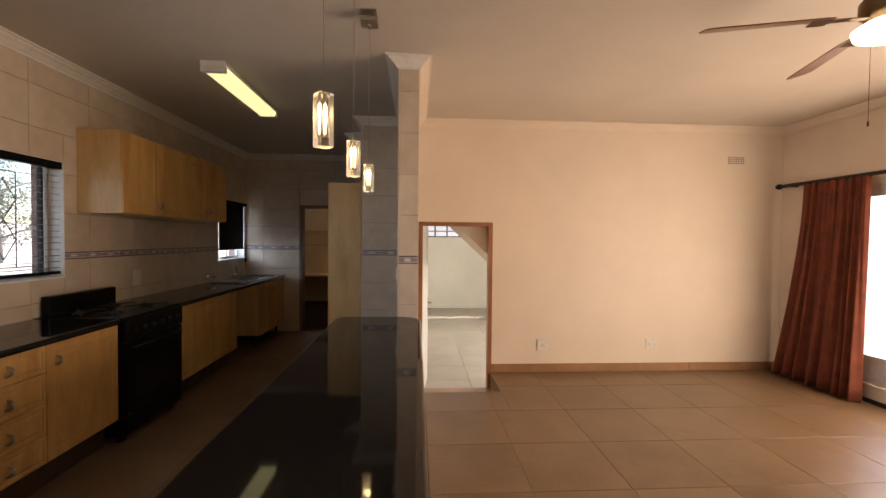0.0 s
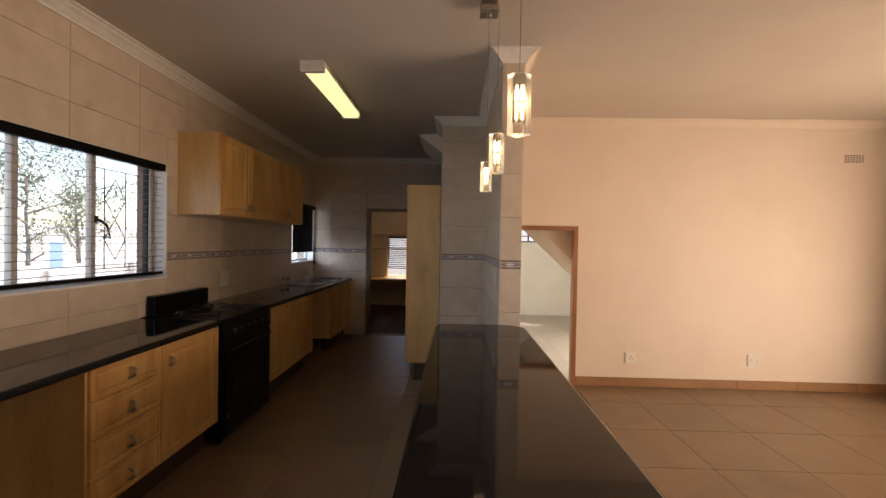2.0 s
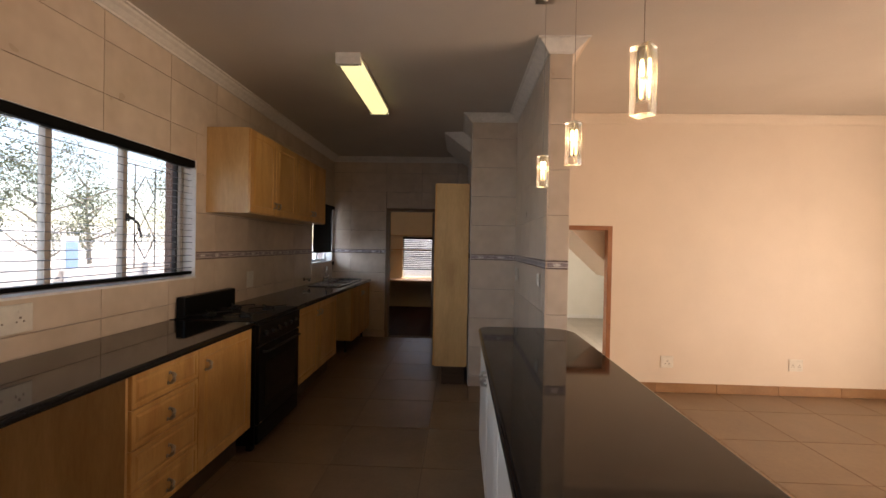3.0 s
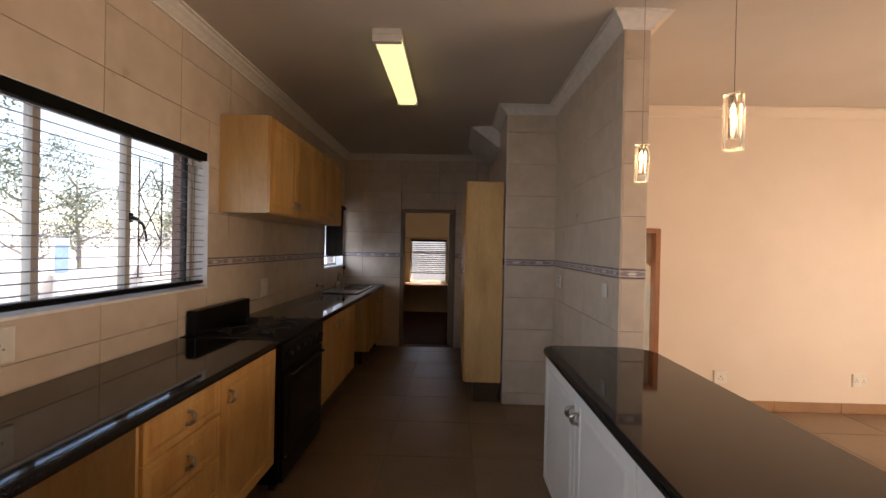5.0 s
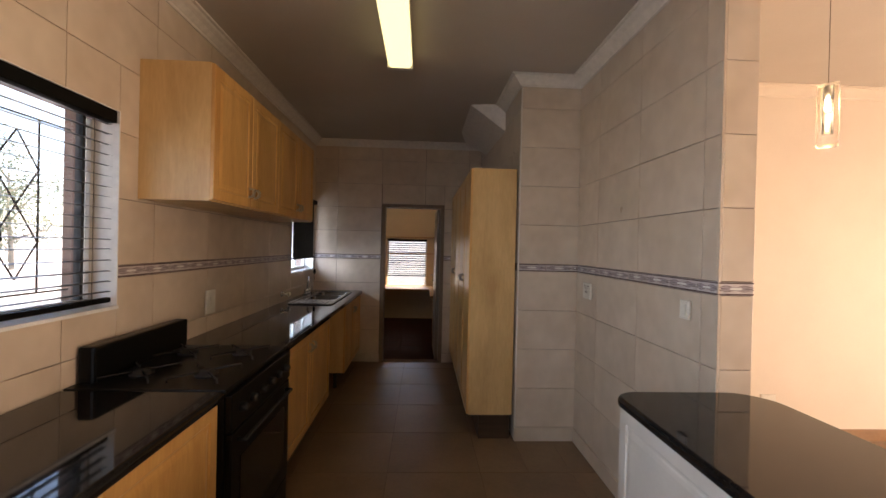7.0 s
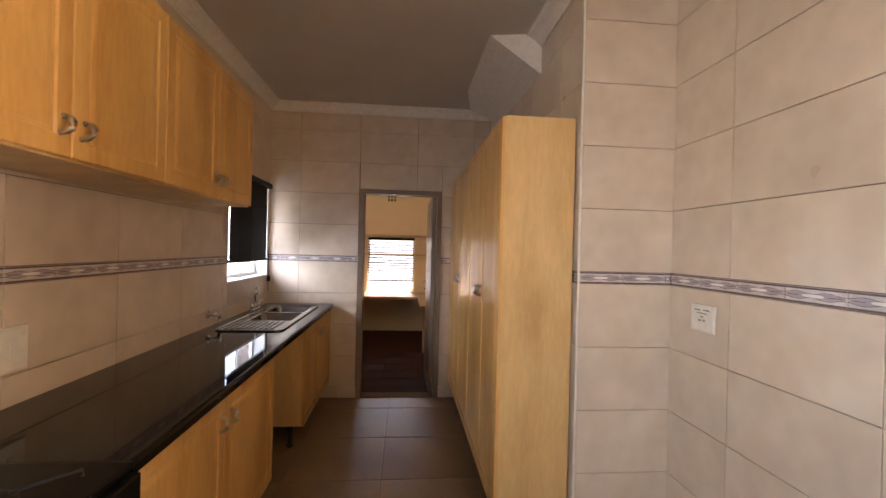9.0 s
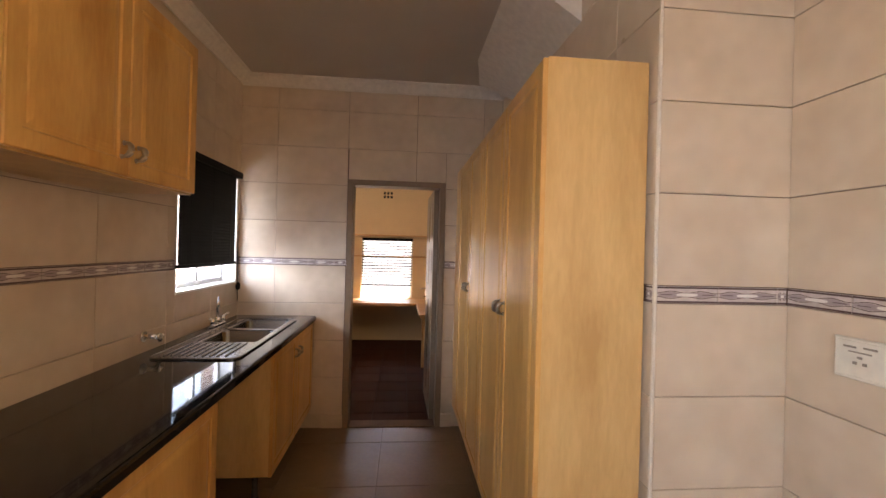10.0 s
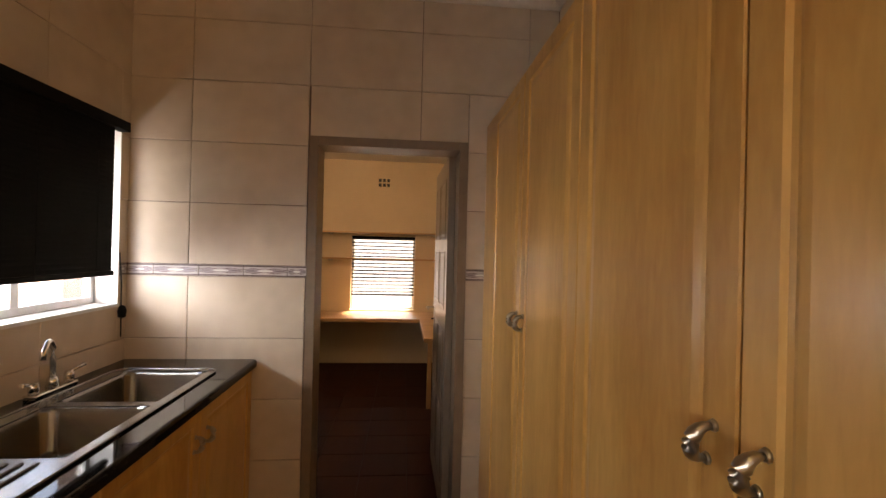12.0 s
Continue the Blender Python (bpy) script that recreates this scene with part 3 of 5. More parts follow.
def stay(parent, x, z):
    bm = bmesh.new()
    tube(bm, [(x, -0.005, z), (x + 0.02, -0.02, z - 0.01), (x + 0.06, -0.03, z - 0.04), (x + 0.08, -0.032, z - 0.10), (x + 0.085, -0.032, z - 0.13)], [0.010, 0.011, 0.008, 0.006, 0.007], 8)
    box(bm, x - 0.012, x + 0.012, -0.012, 0, z - 0.03, z + 0.02)
    part("window_handle", bm, BLACK_MATT, parent)


# window 1 faces west: local x runs north, local y runs outwards (west)
def west_place(x, y, z):
    return pose(x, y, z, 0, 0, 90)


W1X = WEST - 0.10
w1 = steel_window("window_1", west_place(W1X, WIN1[0], WIN1[2] + 0.004), WIN1[1] - WIN1[0], WIN1[3] - WIN1[2] - 0.004, [0.50, 1.007, 1.513, 2.02, 2.528, 3.035], "painted steel kitchen window with several panes", bars=[(3.195, 3.385), (0.12, 0.31)])
stay(w1, 3.05, 0.41)
stay(w1, 0.52, 0.42)
part("opening_stile", boxes((3.525, 3.541, -0.002, 0.03, 0.03, 0.85)), BLACK_MATT, w1)
sill = solid("window_sill_1", boxes((W1X + 0.002, WEST + 0.012, WIN1[0], WIN1[1] - 0.002, WIN1[2] - 0.012, WIN1[2] + 0.003), bevel=0.002), WHITE_FRAME, "white window sill", "window sill")
solid("window_reveal_1", boxes((W1X + 0.002, WEST + 0.004, WIN1[1] - 0.006, WIN1[1], WIN1[2] + 0.003, WIN1[3]), (W1X + 0.002, WEST + 0.004, WIN1[0], WIN1[1] - 0.006, WIN1[3] - 0.004, WIN1[3])), WHITE_FRAME, "white lining of the window opening", "window lining")
w2 = steel_window("window_2", west_place(W1X, WIN2[0], WIN2[2] + 0.004), WIN2[1] - WIN2[0], WIN2[3] - WIN2[2] - 0.004, [0.48], "painted steel window above the sink", material=WHITE_FRAME)
solid("window_sill_2", boxes((W1X + 0.002, WEST + 0.010, WIN2[0], WIN2[1] - 0.002, WIN2[2] - 0.012, WIN2[2] + 0.003), bevel=0.002), WHITE_FRAME, "white window sill above the sink", "window sill")
solid("window_reveal_2", boxes((W1X + 0.002, WEST + 0.003, WIN2[1] - 0.006, WIN2[1], WIN2[2] + 0.003, WIN2[3]), (W1X + 0.002, WEST + 0.003, WIN2[0], WIN2[0] + 0.006, WIN2[2] + 0.003, WIN2[3])), WHITE_FRAME, "white lining of the window opening", "window lining")
w3 = steel_window("window_3", pose(SWIN[0], SN + 0.08, SWIN[2]), SWIN[1] - SWIN[0], SWIN[3] - SWIN[2], [], "painted steel window of the back room", rails=[0.50], material=WHITE_FRAME)
w4 = steel_window("window_4", pose(HIGHWIN[0], 12.72, HIGHWIN[2]), HIGHWIN[1] - HIGHWIN[0], HIGHWIN[3] - HIGHWIN[2], [0.30, 0.62, 0.95, 1.27, 1.60, 1.9], "dark framed high window of the lower room", rails=[0.16, 0.33], material=BLACK_MATT)


def blind(name, at, width, drop, slats, tilt, slat_w, material, label, short=0.0, head=0.05):
    """Slats hang below the head rail; local x along, y towards the wall."""
    b = thing(name, at, label, "venetian blind")
    part("head_rail", boxes((0, width, -0.025, 0.022, -head, 0), bevel=0.003), BLIND, b, "black head rail")
    width -= short
    bm = bmesh.new()
    box(bm, 0.004, width - 0.004, -slat_w * 0.45, slat_w * 0.45, -drop, -drop + 0.022, bevel=0.003)
    part("bottom_rail", bm, BLIND, b, "black bottom rail")
    bm = bmesh.new()
    for k in range(5):
        a, c = -slat_w / 2 + slat_w * k / 5, -slat_w / 2 + slat_w * (k + 1) / 5
        za, zc = (0.0022 * (1 - (2 * q / slat_w) ** 2) for q in (a, c))
        f = bm.faces.new([bm.verts.new(p) for p in ((0.006, a, za), (width - 0.006, a, za), (width - 0.006, c, zc), (0.006, c, zc))])
        g = bm.faces.new([bm.verts.new(p) for p in ((0.006, a, za - 0.0006), (0.006, c, zc - 0.0006), (width - 0.006, c, zc - 0.0006), (width - 0.006, a, za - 0.0006))])
    me = make_mesh("slat", bm, material)
    pitch = (drop - head - 0.012) / slats
    for i in range(slats):
        part("slat", me, None, b, at=pose(0, 0, -head + 0.006 - pitch * (i + 0.3), tilt + random.uniform(-2, 2), random.uniform(-0.05, 0.05)))
    for x in (0.12, width / 2, width - 0.12):
        bm = bmesh.new()
        tube(bm, [(x, -slat_w * 0.5, -head), (x, -slat_w * 0.5, -drop + 0.01)], 0.0011, 5)
        part("ladder_cord", bm, BLIND, b)
    return b


b1 = blind("venetian_blind", west_place(WEST - 0.028, WIN1[0] + 0.01, WIN1[3] - 0.002), WIN1[1] - WIN1[0] - 0.02, WIN1[3] - WIN1[2] - 0.02, 17, 5, 0.030, BLIND_GREY, "dark venetian blind with open slats over the counter window", head=0.055)
b2 = blind("venetian_blind", west_place(WEST + 0.020, WIN2[0] - 0.025, 2.022), WIN2[1] - WIN2[0] + 0.016, 2.022 - 1.318, 31, 78, 0.030, BLIND, "black venetian blind almost closed above the sink", short=0.068, head=0.045)
b3 = blind("venetian_blind", pose(SWIN[0] + 0.005, SN + 0.03, SWIN[3] - 0.002), SWIN[1] - SWIN[0] - 0.01, 0.765, 16, 30, 0.034, BLIND, "dark venetian blind with open slats in the back room", head=0.03)
bm = bmesh.new()
tube(bm, [(WEST + 0.02, 8.07, 1.42), (WEST + 0.022, 8.085, 1.28), (WEST + 0.02, 8.09, 1.15), (WEST + 0.025, 8.085, 1.03)], 0.003, 6)
lathe(bm, [(0.004, -0.035), (0.016, -0.03), (0.018, 0), (0.012, 0.02), (0.004, 0.025)], 10, (WEST + 0.025, 8.09, 1.15))
cord = thing("blind_cord", (0, 0, 0), "dark blind cord with a black toggle beside the sink window", "blind cord")
part("cord", bm, BLIND, cord)


# kitchen units
def handle_mesh(size=0.024):
    bm = bmesh.new()
    pts, rad = [], []
    for k in range(11):
        a = math.pi * k / 10
        pts.append((0.006 * math.cos(a), -0.004 - 0.024 * max(0.0, math.sin(a)) ** 0.8, size * math.cos(a)))
        rad.append(0.0045 + 0.0066 * math.sin(a))
    tube(bm, pts, rad, 10)
    for s in (-1, 1):
        tube(bm, [(0.006 * s, 0, s * size), (0.006 * s, -0.005, s * size)], [0.009, 0.007], 10)
    return make_mesh("handle", bm, NICKEL)


HANDLE = handle_mesh()
DOOR_MESHES = {}
FRONT_RINGS = [(0.052, 0.0), (0.058, 0.005), (0.067, 0.005), (0.073, 0.003), (0.088, 0.0005)]
DRAWER_RINGS = [(0.020, 0.0), (0.024, 0.004), (0.030, 0.004), (0.042, 0.0005)]


def front(kind, w, h, material, parent, at, knob=None, label=""):
    key = (kind, round(w, 3), round(h, 3), material.name)
    if key not in DOOR_MESHES:
        bm = bmesh.new()
        panel(bm, w - 0.004, h - 0.004, 0.018, FRONT_RINGS if kind == "door" else DRAWER_RINGS)
        DOOR_MESHES[key] = make_mesh(kind, bm, material)
    d = part(kind, DOOR_MESHES[key], None, parent, label, at)
    if knob:
        part("handle", HANDLE, None, d, at=pose(knob[0], 0, knob[1]))
    return d


def unit(name, at, w, d, z0, z1, layout, material, side, label, group="", kick=0.1, category="kitchen cabinet", top=True):
    """A cabinet: local x along its front, its front towards -y. layout rows: kind, x0, x1, z0, z1, knob."""
    u = thing(name, at, label, category, group)
    t = 0.016
    part("side_panel", boxes((0, t, 0.004, d, z0, z1)), side, u)
    part("side_panel", boxes((w - t, w, 0.004, d, z0, z1)), side, u)
    part("back_panel", boxes((t, w - t, d - 0.008, d, z0, z1)), side, u)
    part("bottom_panel", boxes((t, w - t, 0.004, d - 0.008, z0, z0 + t)), side, u)
    if top: part("top_panel", boxes((t, w - t, 0.004, d - 0.008, z1 - t, z1)), side, u)
    for kind, a, b, c, e, knob in layout:
        front(kind, b - a, e - c, material, u, (a + 0.002, -0.014, c + 0.002), knob)
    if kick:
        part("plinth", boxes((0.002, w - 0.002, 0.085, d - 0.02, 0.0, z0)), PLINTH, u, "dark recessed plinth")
    return u


def facing_east(x, y, z=0):
    return pose(x, y, z, 0, 0, 90)     # local x runs north, front towards east


def east_front(x, y, w):
    """local x along +y would mirror; the front looks to +x, local x runs to +y."""
    return pose(x, y, 0, 0, 0, 90)


FRONT_W = -2.22
base_top = TOP - 0.036
UB = 0.19
# drawers and one door, south of the cooker
unit("base_cabinet", east_front(FRONT_W, 3.205, 0), 1.095, 0.575, UB, base_top, [
    ("drawer", 0.012, 0.495, 0.712, base_top - 0.004, (0.240, 0.072)),
    ("drawer", 0.012, 0.495, 0.532, 0.712, (0.240, 0.076)),
    ("drawer", 0.012, 0.495, 0.352, 0.532, (0.240, 0.076)),
    ("drawer", 0.012, 0.495, UB - 0.005, 0.352, (0.240, 0.072)),
    ("door", 0.495, 1.095, UB - 0.005, base_top - 0.004, (0.070, 0.575))], BEECH, BEECH_SIDE, "beech base cabinet with four drawers beside the cooker")
unit("base_cabinet", east_front(FRONT_W, 5.075, 0), 1.27, 0.575, UB, base_top, [
    ("door", 0.0, 0.622, UB - 0.005, base_top - 0.004, (0.575, 0.575)),
    ("door", 0.622, 1.27, UB - 0.005, base_top - 0.004, (0.045, 0.575))], BEECH, BEECH_SIDE, "beech base cabinet with two panelled doors past the cooker")
sink_unit = unit("base_cabinet", east_front(FRONT_W, 7.09, 0), NORTH - 7.092, 0.575, 0.165, base_top, [
    ("door", 0.0, 0.53, 0.160, base_top - 0.004, (0.485, 0.585)),
    ("door", 0.53, NORTH - 7.092, 0.160, base_top - 0.004, (0.045, 0.585))], BEECH, BEECH_SIDE, "raised beech cabinet under the sink on short legs", kick=0, top=False)
for x in (0.05, 1.01):
    for y in (0.09, 0.52):
        bm = bmesh.new()
        lathe(bm, [(0.022, 0.0), (0.022, 0.02), (0.017, 0.025), (0.017, 0.167)], 12, (x, y, 0))
        part("leg", bm, BLACK_MATT, sink_unit)
unit("base_cabinet", east_front(FRONT_W, 1.95, 0), 0.55, 0.575, UB, base_top, [("door", 0.0, 0.55, UB - 0.005, base_top - 0.004, (0.495, 0.575))], BEECH, BEECH_SIDE, "beech base cabinet at the end of the counter")

wall_units = unit("wall_cabinet", pose(-2.461, 4.735, 0, 0, 0, 90), 0.95, 0.338, 1.683, 2.352, [
    ("door", 0.0, 0.475, 1.688, 2.347, (0.435, 0.085)), ("door", 0.475, 0.95, 1.688, 2.347, (0.040, 0.085))], BEECH, BEECH_SIDE, "beech wall cabinet with two panelled doors", "wall cabinets", kick=0)
copy_thing(wall_units, pose(-2.461, 5.685, 0, 0, 0, 90))

# tall cupboards on the east side: the front looks west
TALL_X, TALL_S, TALL_B = -1.053, 5.945, 0.185
tall = unit("tall_cupboard", pose(TALL_X, TALL_S + 1.0, 0, 0, 0, -90), 1.0, abs(NIB_W - 0.012 - TALL_X), TALL_B, 2.105, [
    ("door", 0.0, 0.503, TALL_B + 0.005, 2.102, (0.455, 1.03)), ("door", 0.503, 1.0, TALL_B + 0.005, 2.102, (0.035, 1.03))], BEECH, BEECH_SIDE, "tall beech cupboard with two full-height doors", "tall cupboards", category="tall cupboard")
copy_thing(tall, pose(TALL_X, TALL_S + 2.0, 0, 0, 0, -90))
filler = thing("filler_panel", (TALL_X - 0.012, TALL_S + 2.002, 0), "narrow beech filler beside the tall cupboards", "panel")
part("board", boxes((0, 0.016, 0, NORTH - TALL_S - 2.004, TALL_B, 2.105)), BEECH, filler)
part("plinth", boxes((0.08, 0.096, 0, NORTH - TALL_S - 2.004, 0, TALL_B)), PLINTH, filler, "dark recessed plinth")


# counters
def rounded_slab(x0, x1, y0, y1, z1, t, radii, r=0.018):
    """A worktop with rounded corners (sw, se, ne, nw) and a rounded edge."""
    def outline(inset):
        out = []
        for (cx, cy, a0), rad in zip(((x0, y0, 180), (x1, y0, 270), (x1, y1, 0), (x0, y1, 90)), radii):
            rad = max(rad, 0.002)
            sx, sy = (1 if cx == x0 else -1), (1 if cy == y0 else -1)
            for k in range(9):
                a = radians(a0 + 90 * k / 8)
                rr = max(rad - inset, 0.0005)
                out.append((cx + sx * (rad) + rr * math.cos(a), cy + sy * rad + rr * math.sin(a)) if rad > inset else (cx + sx * inset, cy + sy * inset))
        return out
    bm = bmesh.new()
    loops = []
    for inset, z in ((0.004, z1 - t), (0.0, z1 - t + 0.006), (0.0, z1 - r), (r * 0.3, z1 - r * 0.35), (r, z1)):
        loops.append([bm.verts.new((x, y, z)) for x, y in outline(inset)])
    n = len(loops[0])
    for s, t_ in zip(loops, loops[1:]):
        for k in range(n):
            bm.faces.new((s[k], s[(k + 1) % n], t_[(k + 1) % n], t_[k])).smooth = True
    bm.faces.new(loops[0][::-1])
    bm.faces.new(loops[-1])
    return bm


def worktop(name, args, label, category="worktop"):
    w = thing(name, (0, 0, 0), label, category)
    part("slab", rounded_slab(*args), GRANITE, w)
    return w


worktop("worktop", (WEST + 0.001, -2.185, 1.93, 4.303, TOP, 0.036, (0, 0.03, 0.003, 0), 0.012), "polished black granite worktop beside the cooker")
# the far worktop has a cut-out for the sink, so it is four slabs in one outline
SX0, SX1, SY0, SY1 = -2.705, -2.285, 6.755, 7.965
wt = thing("worktop", (0, 0, 0), "polished black granite worktop around the sink", "worktop")
bm = bmesh.new()
outer = [(WEST + 0.001, 5.073), (-2.185, 5.073), (-2.185, NORTH - 0.001), (WEST + 0.001, NORTH - 0.001)]
inner = [(SX0 + 0.03, SY0 + 0.03), (SX1 - 0.03, SY0 + 0.03), (SX1 - 0.03, SY1 - 0.03), (SX0 + 0.03, SY1 - 0.03)]
quad = [[bm.verts.new((x, y, z)) for x, y in loop] for z in (TOP - 0.036, TOP) for loop in (outer, inner)]
for s_, t_ in ((0, 1), (1, 3), (3, 2), (2, 0)):
    for k in range(4):
        bm.faces.new((quad[s_][k], quad[s_][(k + 1) % 4], quad[t_][(k + 1) % 4], quad[t_][k]))
bmesh.ops.recalc_face_normals(bm, faces=bm.faces[:])
front_edge = [e for e in bm.edges if all(abs(v.co.x + 2.185) < 1e-4 and abs(v.co.z - TOP) < 1e-4 for v in e.verts)]
bmesh.ops.bevel(bm, geom=front_edge, offset=0.012, segments=4, affect="EDGES", profile=0.5)
part("slab", bm, GRANITE, wt)
BARX0, BARX1, BARY0 = -0.670, -0.056, 1.72
worktop("bar_worktop", (BARX0, BARX1, BARY0, PIL_S - 0.002, BAR_TOP, 0.036, (0.10, 0.10, 0.16, 0.09), 0.014), "polished black granite breakfast bar top with rounded corners")

bar_front, bar_under = BARX0 + 0.035, BAR_TOP - 0.036
for i, (y0, y1) in enumerate(((1.81, 3.03), (3.03, 4.25))):
    w = y1 - y0
    if i == 0:
        bar = unit("bar_cabinet", pose(bar_front, y1, 0, 0, 0, -90), w, 0.50, UB, bar_under, [
            ("door", 0.0, w / 2, UB - 0.005, bar_under - 0.004, (w / 2 - 0.040, 0.585)),
            ("door", w / 2, w, UB - 0.005, bar_under - 0.004, (0.040, 0.585))], PALE_DOOR, PALE_DOOR, "cream painted cabinet under the breakfast bar", "bar cabinets")
    else:
        copy_thing(bar, pose(bar_front, y1, 0, 0, 0, -90))
back = thing("bar_back_panel", (bar_front + 0.502, 1.80, 0), "cream plastered back of the breakfast bar", "panel")
part("board", boxes((0, 0.04, 0, 2.49, 0, bar_under)), PAINT, back)

# sink
sink = thing("sink", (SX0, SY0, TOP), "stainless steel double bowl sink with a ribbed drainer", "sink")
SW_, SL_ = SX1 - SX0, SY1 - SY0


def bowl(bm, x0, x1, y0, y1, depth):
    loops = []
    for inset, z in ((-0.004, 0.006), (0.0, 0.003), (0.006, -0.01), (0.012, -depth + 0.03), (0.035, -depth + 0.004), (0.06, -depth)):
        rad = 0.05 + max(0, inset)
        ring = []
        for cx, cy, a0, sx, sy in ((x0, y0, 180, 1, 1), (x1, y0, 270, -1, 1), (x1, y1, 0, -1, -1), (x0, y1, 90, 1, -1)):
            for k in range(6):
                a = radians(a0 + 90 * k / 5)
                ring.append(bm.verts.new((cx + sx * (inset + 0.045) + 0.045 * math.cos(a), cy + sy * (inset + 0.045) + 0.045 * math.sin(a), z)))
        loops.append(ring)
    n = len(loops[0])
    for s, t in zip(loops, loops[1:]):
        for k in range(n):
            bm.faces.new((s[k], t[k], t[(k + 1) % n], s[(k + 1) % n])).smooth = True
    bm.faces.new(loops[-1])


# the plate: strips round the bowls
bm = bmesh.new()
b_y = [(SL_ - 0.42, SL_ - 0.04), (SL_ - 0.83, SL_ - 0.46)]
bx0, bx1 = 0.055, SW_ - 0.035
zt = 0.006
gx = [0, bx0, bx1, SW_]
gy = [0, b_y[1][0], b_y[1][1], b_y[0][0], b_y[0][1], SL_]
top_v = [[bm.verts.new((x, y, zt)) for y in gy] for x in gx]
for i in range(3):
    for j in range(5):
        if not (i == 1 and j in (1, 3)):
            bm.faces.new((top_v[i][j], top_v[i + 1][j], top_v[i + 1][j + 1], top_v[i][j + 1]))
corners = [v for v in bm.verts if min(v.co.x, SW_ - v.co.x) < 1e-4 and min(v.co.y, SL_ - v.co.y) < 1e-4]
bmesh.ops.bevel(bm, geom=corners, offset=0.052, segments=6, affect="VERTICES", profile=0.5)
rim = [e for e in bm.edges if len(e.link_faces) == 1]
low = bmesh.ops.extrude_edge_only(bm, edges=rim)
for g_ in low["geom"]:
    if isinstance(g_, bmesh.types.BMVert):
        g_.co.z = 0.001
part("plate", bm, STEEL, sink)
bm = bmesh.new()
rim_line = [(cx + 0.052 * math.cos(radians(a0 + 15 * k)), cy + 0.052 * math.sin(radians(a0 + 15 * k)), zt) for cx, cy, a0 in ((0.052, 0.052, 180), (SW_ - 0.052, 0.052, 270), (SW_ - 0.052, SL_ - 0.052, 0), (0.052, SL_ - 0.052, 90)) for k in range(7)]
tube(bm, rim_line + rim_line[:1], 0.0045, 8, False)
part("raised_rim", bm, STEEL, sink)
for y0, y1 in b_y:
    bm = bmesh.new()
    bowl(bm, bx0 - 0.001, bx1 + 0.001, y0 - 0.001, y1 + 0.001, 0.16)
    bw = part("bowl", bm, STEEL, sink)
    bm = bmesh.new()
    lathe(bm, [(0.04, -0.158), (0.042, -0.155), (0.03, -0.154), (0.012, -0.157)], 20, ((bx0 + bx1) / 2, (y0 + y1) / 2, 0))
    part("drain", bm, CHROME, bw)
for k in range(9):
    x = 0.055 + k * 0.036
    bm = bmesh.new()
    tube(bm, [(x, 0.05, zt), (x, 0.07, zt + 0.002), (x, b_y[1][0] - 0.05, zt + 0.002), (x, b_y[1][0] - 0.03, zt)], 0.005, 6)
    part("drainer_rib", bm, STEEL, sink)

tap = thing("mixer_tap", (-2.748, 7.66, TOP), "chrome swan-neck mixer tap with two lever handles", "tap")
bm = bmesh.new()
box(bm, -0.022, 0.022, -0.10, 0.10, 0, 0.022, bevel=0.006)
part("tap_body", bm, CHROME, tap)
bm = bmesh.new()
lathe(bm, [(0.020, 0.02), (0.018, 0.05), (0.013, 0.06)], 16)
tube(bm, [(0, 0, 0.05), (0, 0, 0.13), (0.012, 0, 0.17), (0.04, -0.01, 0.20), (0.075, -0.02, 0.20), (0.10, -0.03, 0.175), (0.11, -0.033, 0.145)], 0.0095, 12)
bmesh.ops.rotate(bm, verts=bm.verts[:], cent=(0, 0, 0), matrix=Matrix.Rotation(radians(-50), 3, "Z"))
part("spout", bm, CHROME, tap)
for s in (-1, 1):
    bm = bmesh.new()
    lathe(bm, [(0.016, 0.02), (0.017, 0.05), (0.012, 0.062)], 14, (0, s * 0.08, 0))
    tube(bm, [(0, s * 0.08, 0.055), (0.01, s * 0.12, 0.066), (0.012, s * 0.145, 0.07)], [0.007, 0.006, 0.008], 8)
    part("tap_handle", bm, CHROME, tap)
wtap = thing("washing_machine_tap", (WEST, 6.90, 0.99), "small chrome wall tap above the worktop", "tap")
bm = bmesh.new()
tube(bm, [(0, 0, 0), (0.008, 0, 0)], 0.028, 16)
tube(bm, [(0.005, 0, 0), (0.07, 0, 0)], [0.013, 0.012], 12)
tube(bm, [(0.045, 0, 0), (0.055, 0.03, -0.004), (0.058, 0.05, -0.03)], 0.011, 10)
part("valve", bm, CHROME, wtap)
bm = bmesh.new()
tube(bm, [(0.07, 0, 0), (0.085, 0, 0)], 0.018, 8)
box(bm, 0.074, 0.083, -0.035, 0.035, -0.007, 0.007, bevel=0.002)
part("tap_knob", bm, CHROME, wtap)

# cooker
ck = thing("cooker", pose(-2.19, 4.308, 0) @ Matrix.Diagonal((1, 1.222, 0.985, 1)), "black free-standing gas cooker with a raised back panel", "cooker")
part("body", boxes((-0.60, 0.0, 0.004, 0.618, 0.05, 0.905), bevel=0.004), BLACK, ck)
part("hob_plate", boxes((-0.60, 0.01, 0.0, 0.622, 0.905, 0.925), bevel=0.005), BLACK, ck)
part("splashback", boxes((-0.60, -0.535, 0.055, 0.622, 0.905, 1.072), bevel=0.012), BLACK, ck)
dr = part("oven_door", boxes((0.002, 0.028, 0.01, 0.612, 0.20, 0.74), bevel=0.005), BLACK, ck)
part("oven_window", boxes((0.0285, 0.031, 0.08, 0.542, 0.30, 0.62)), OVEN_GLASS, dr)
bm = bmesh.new()
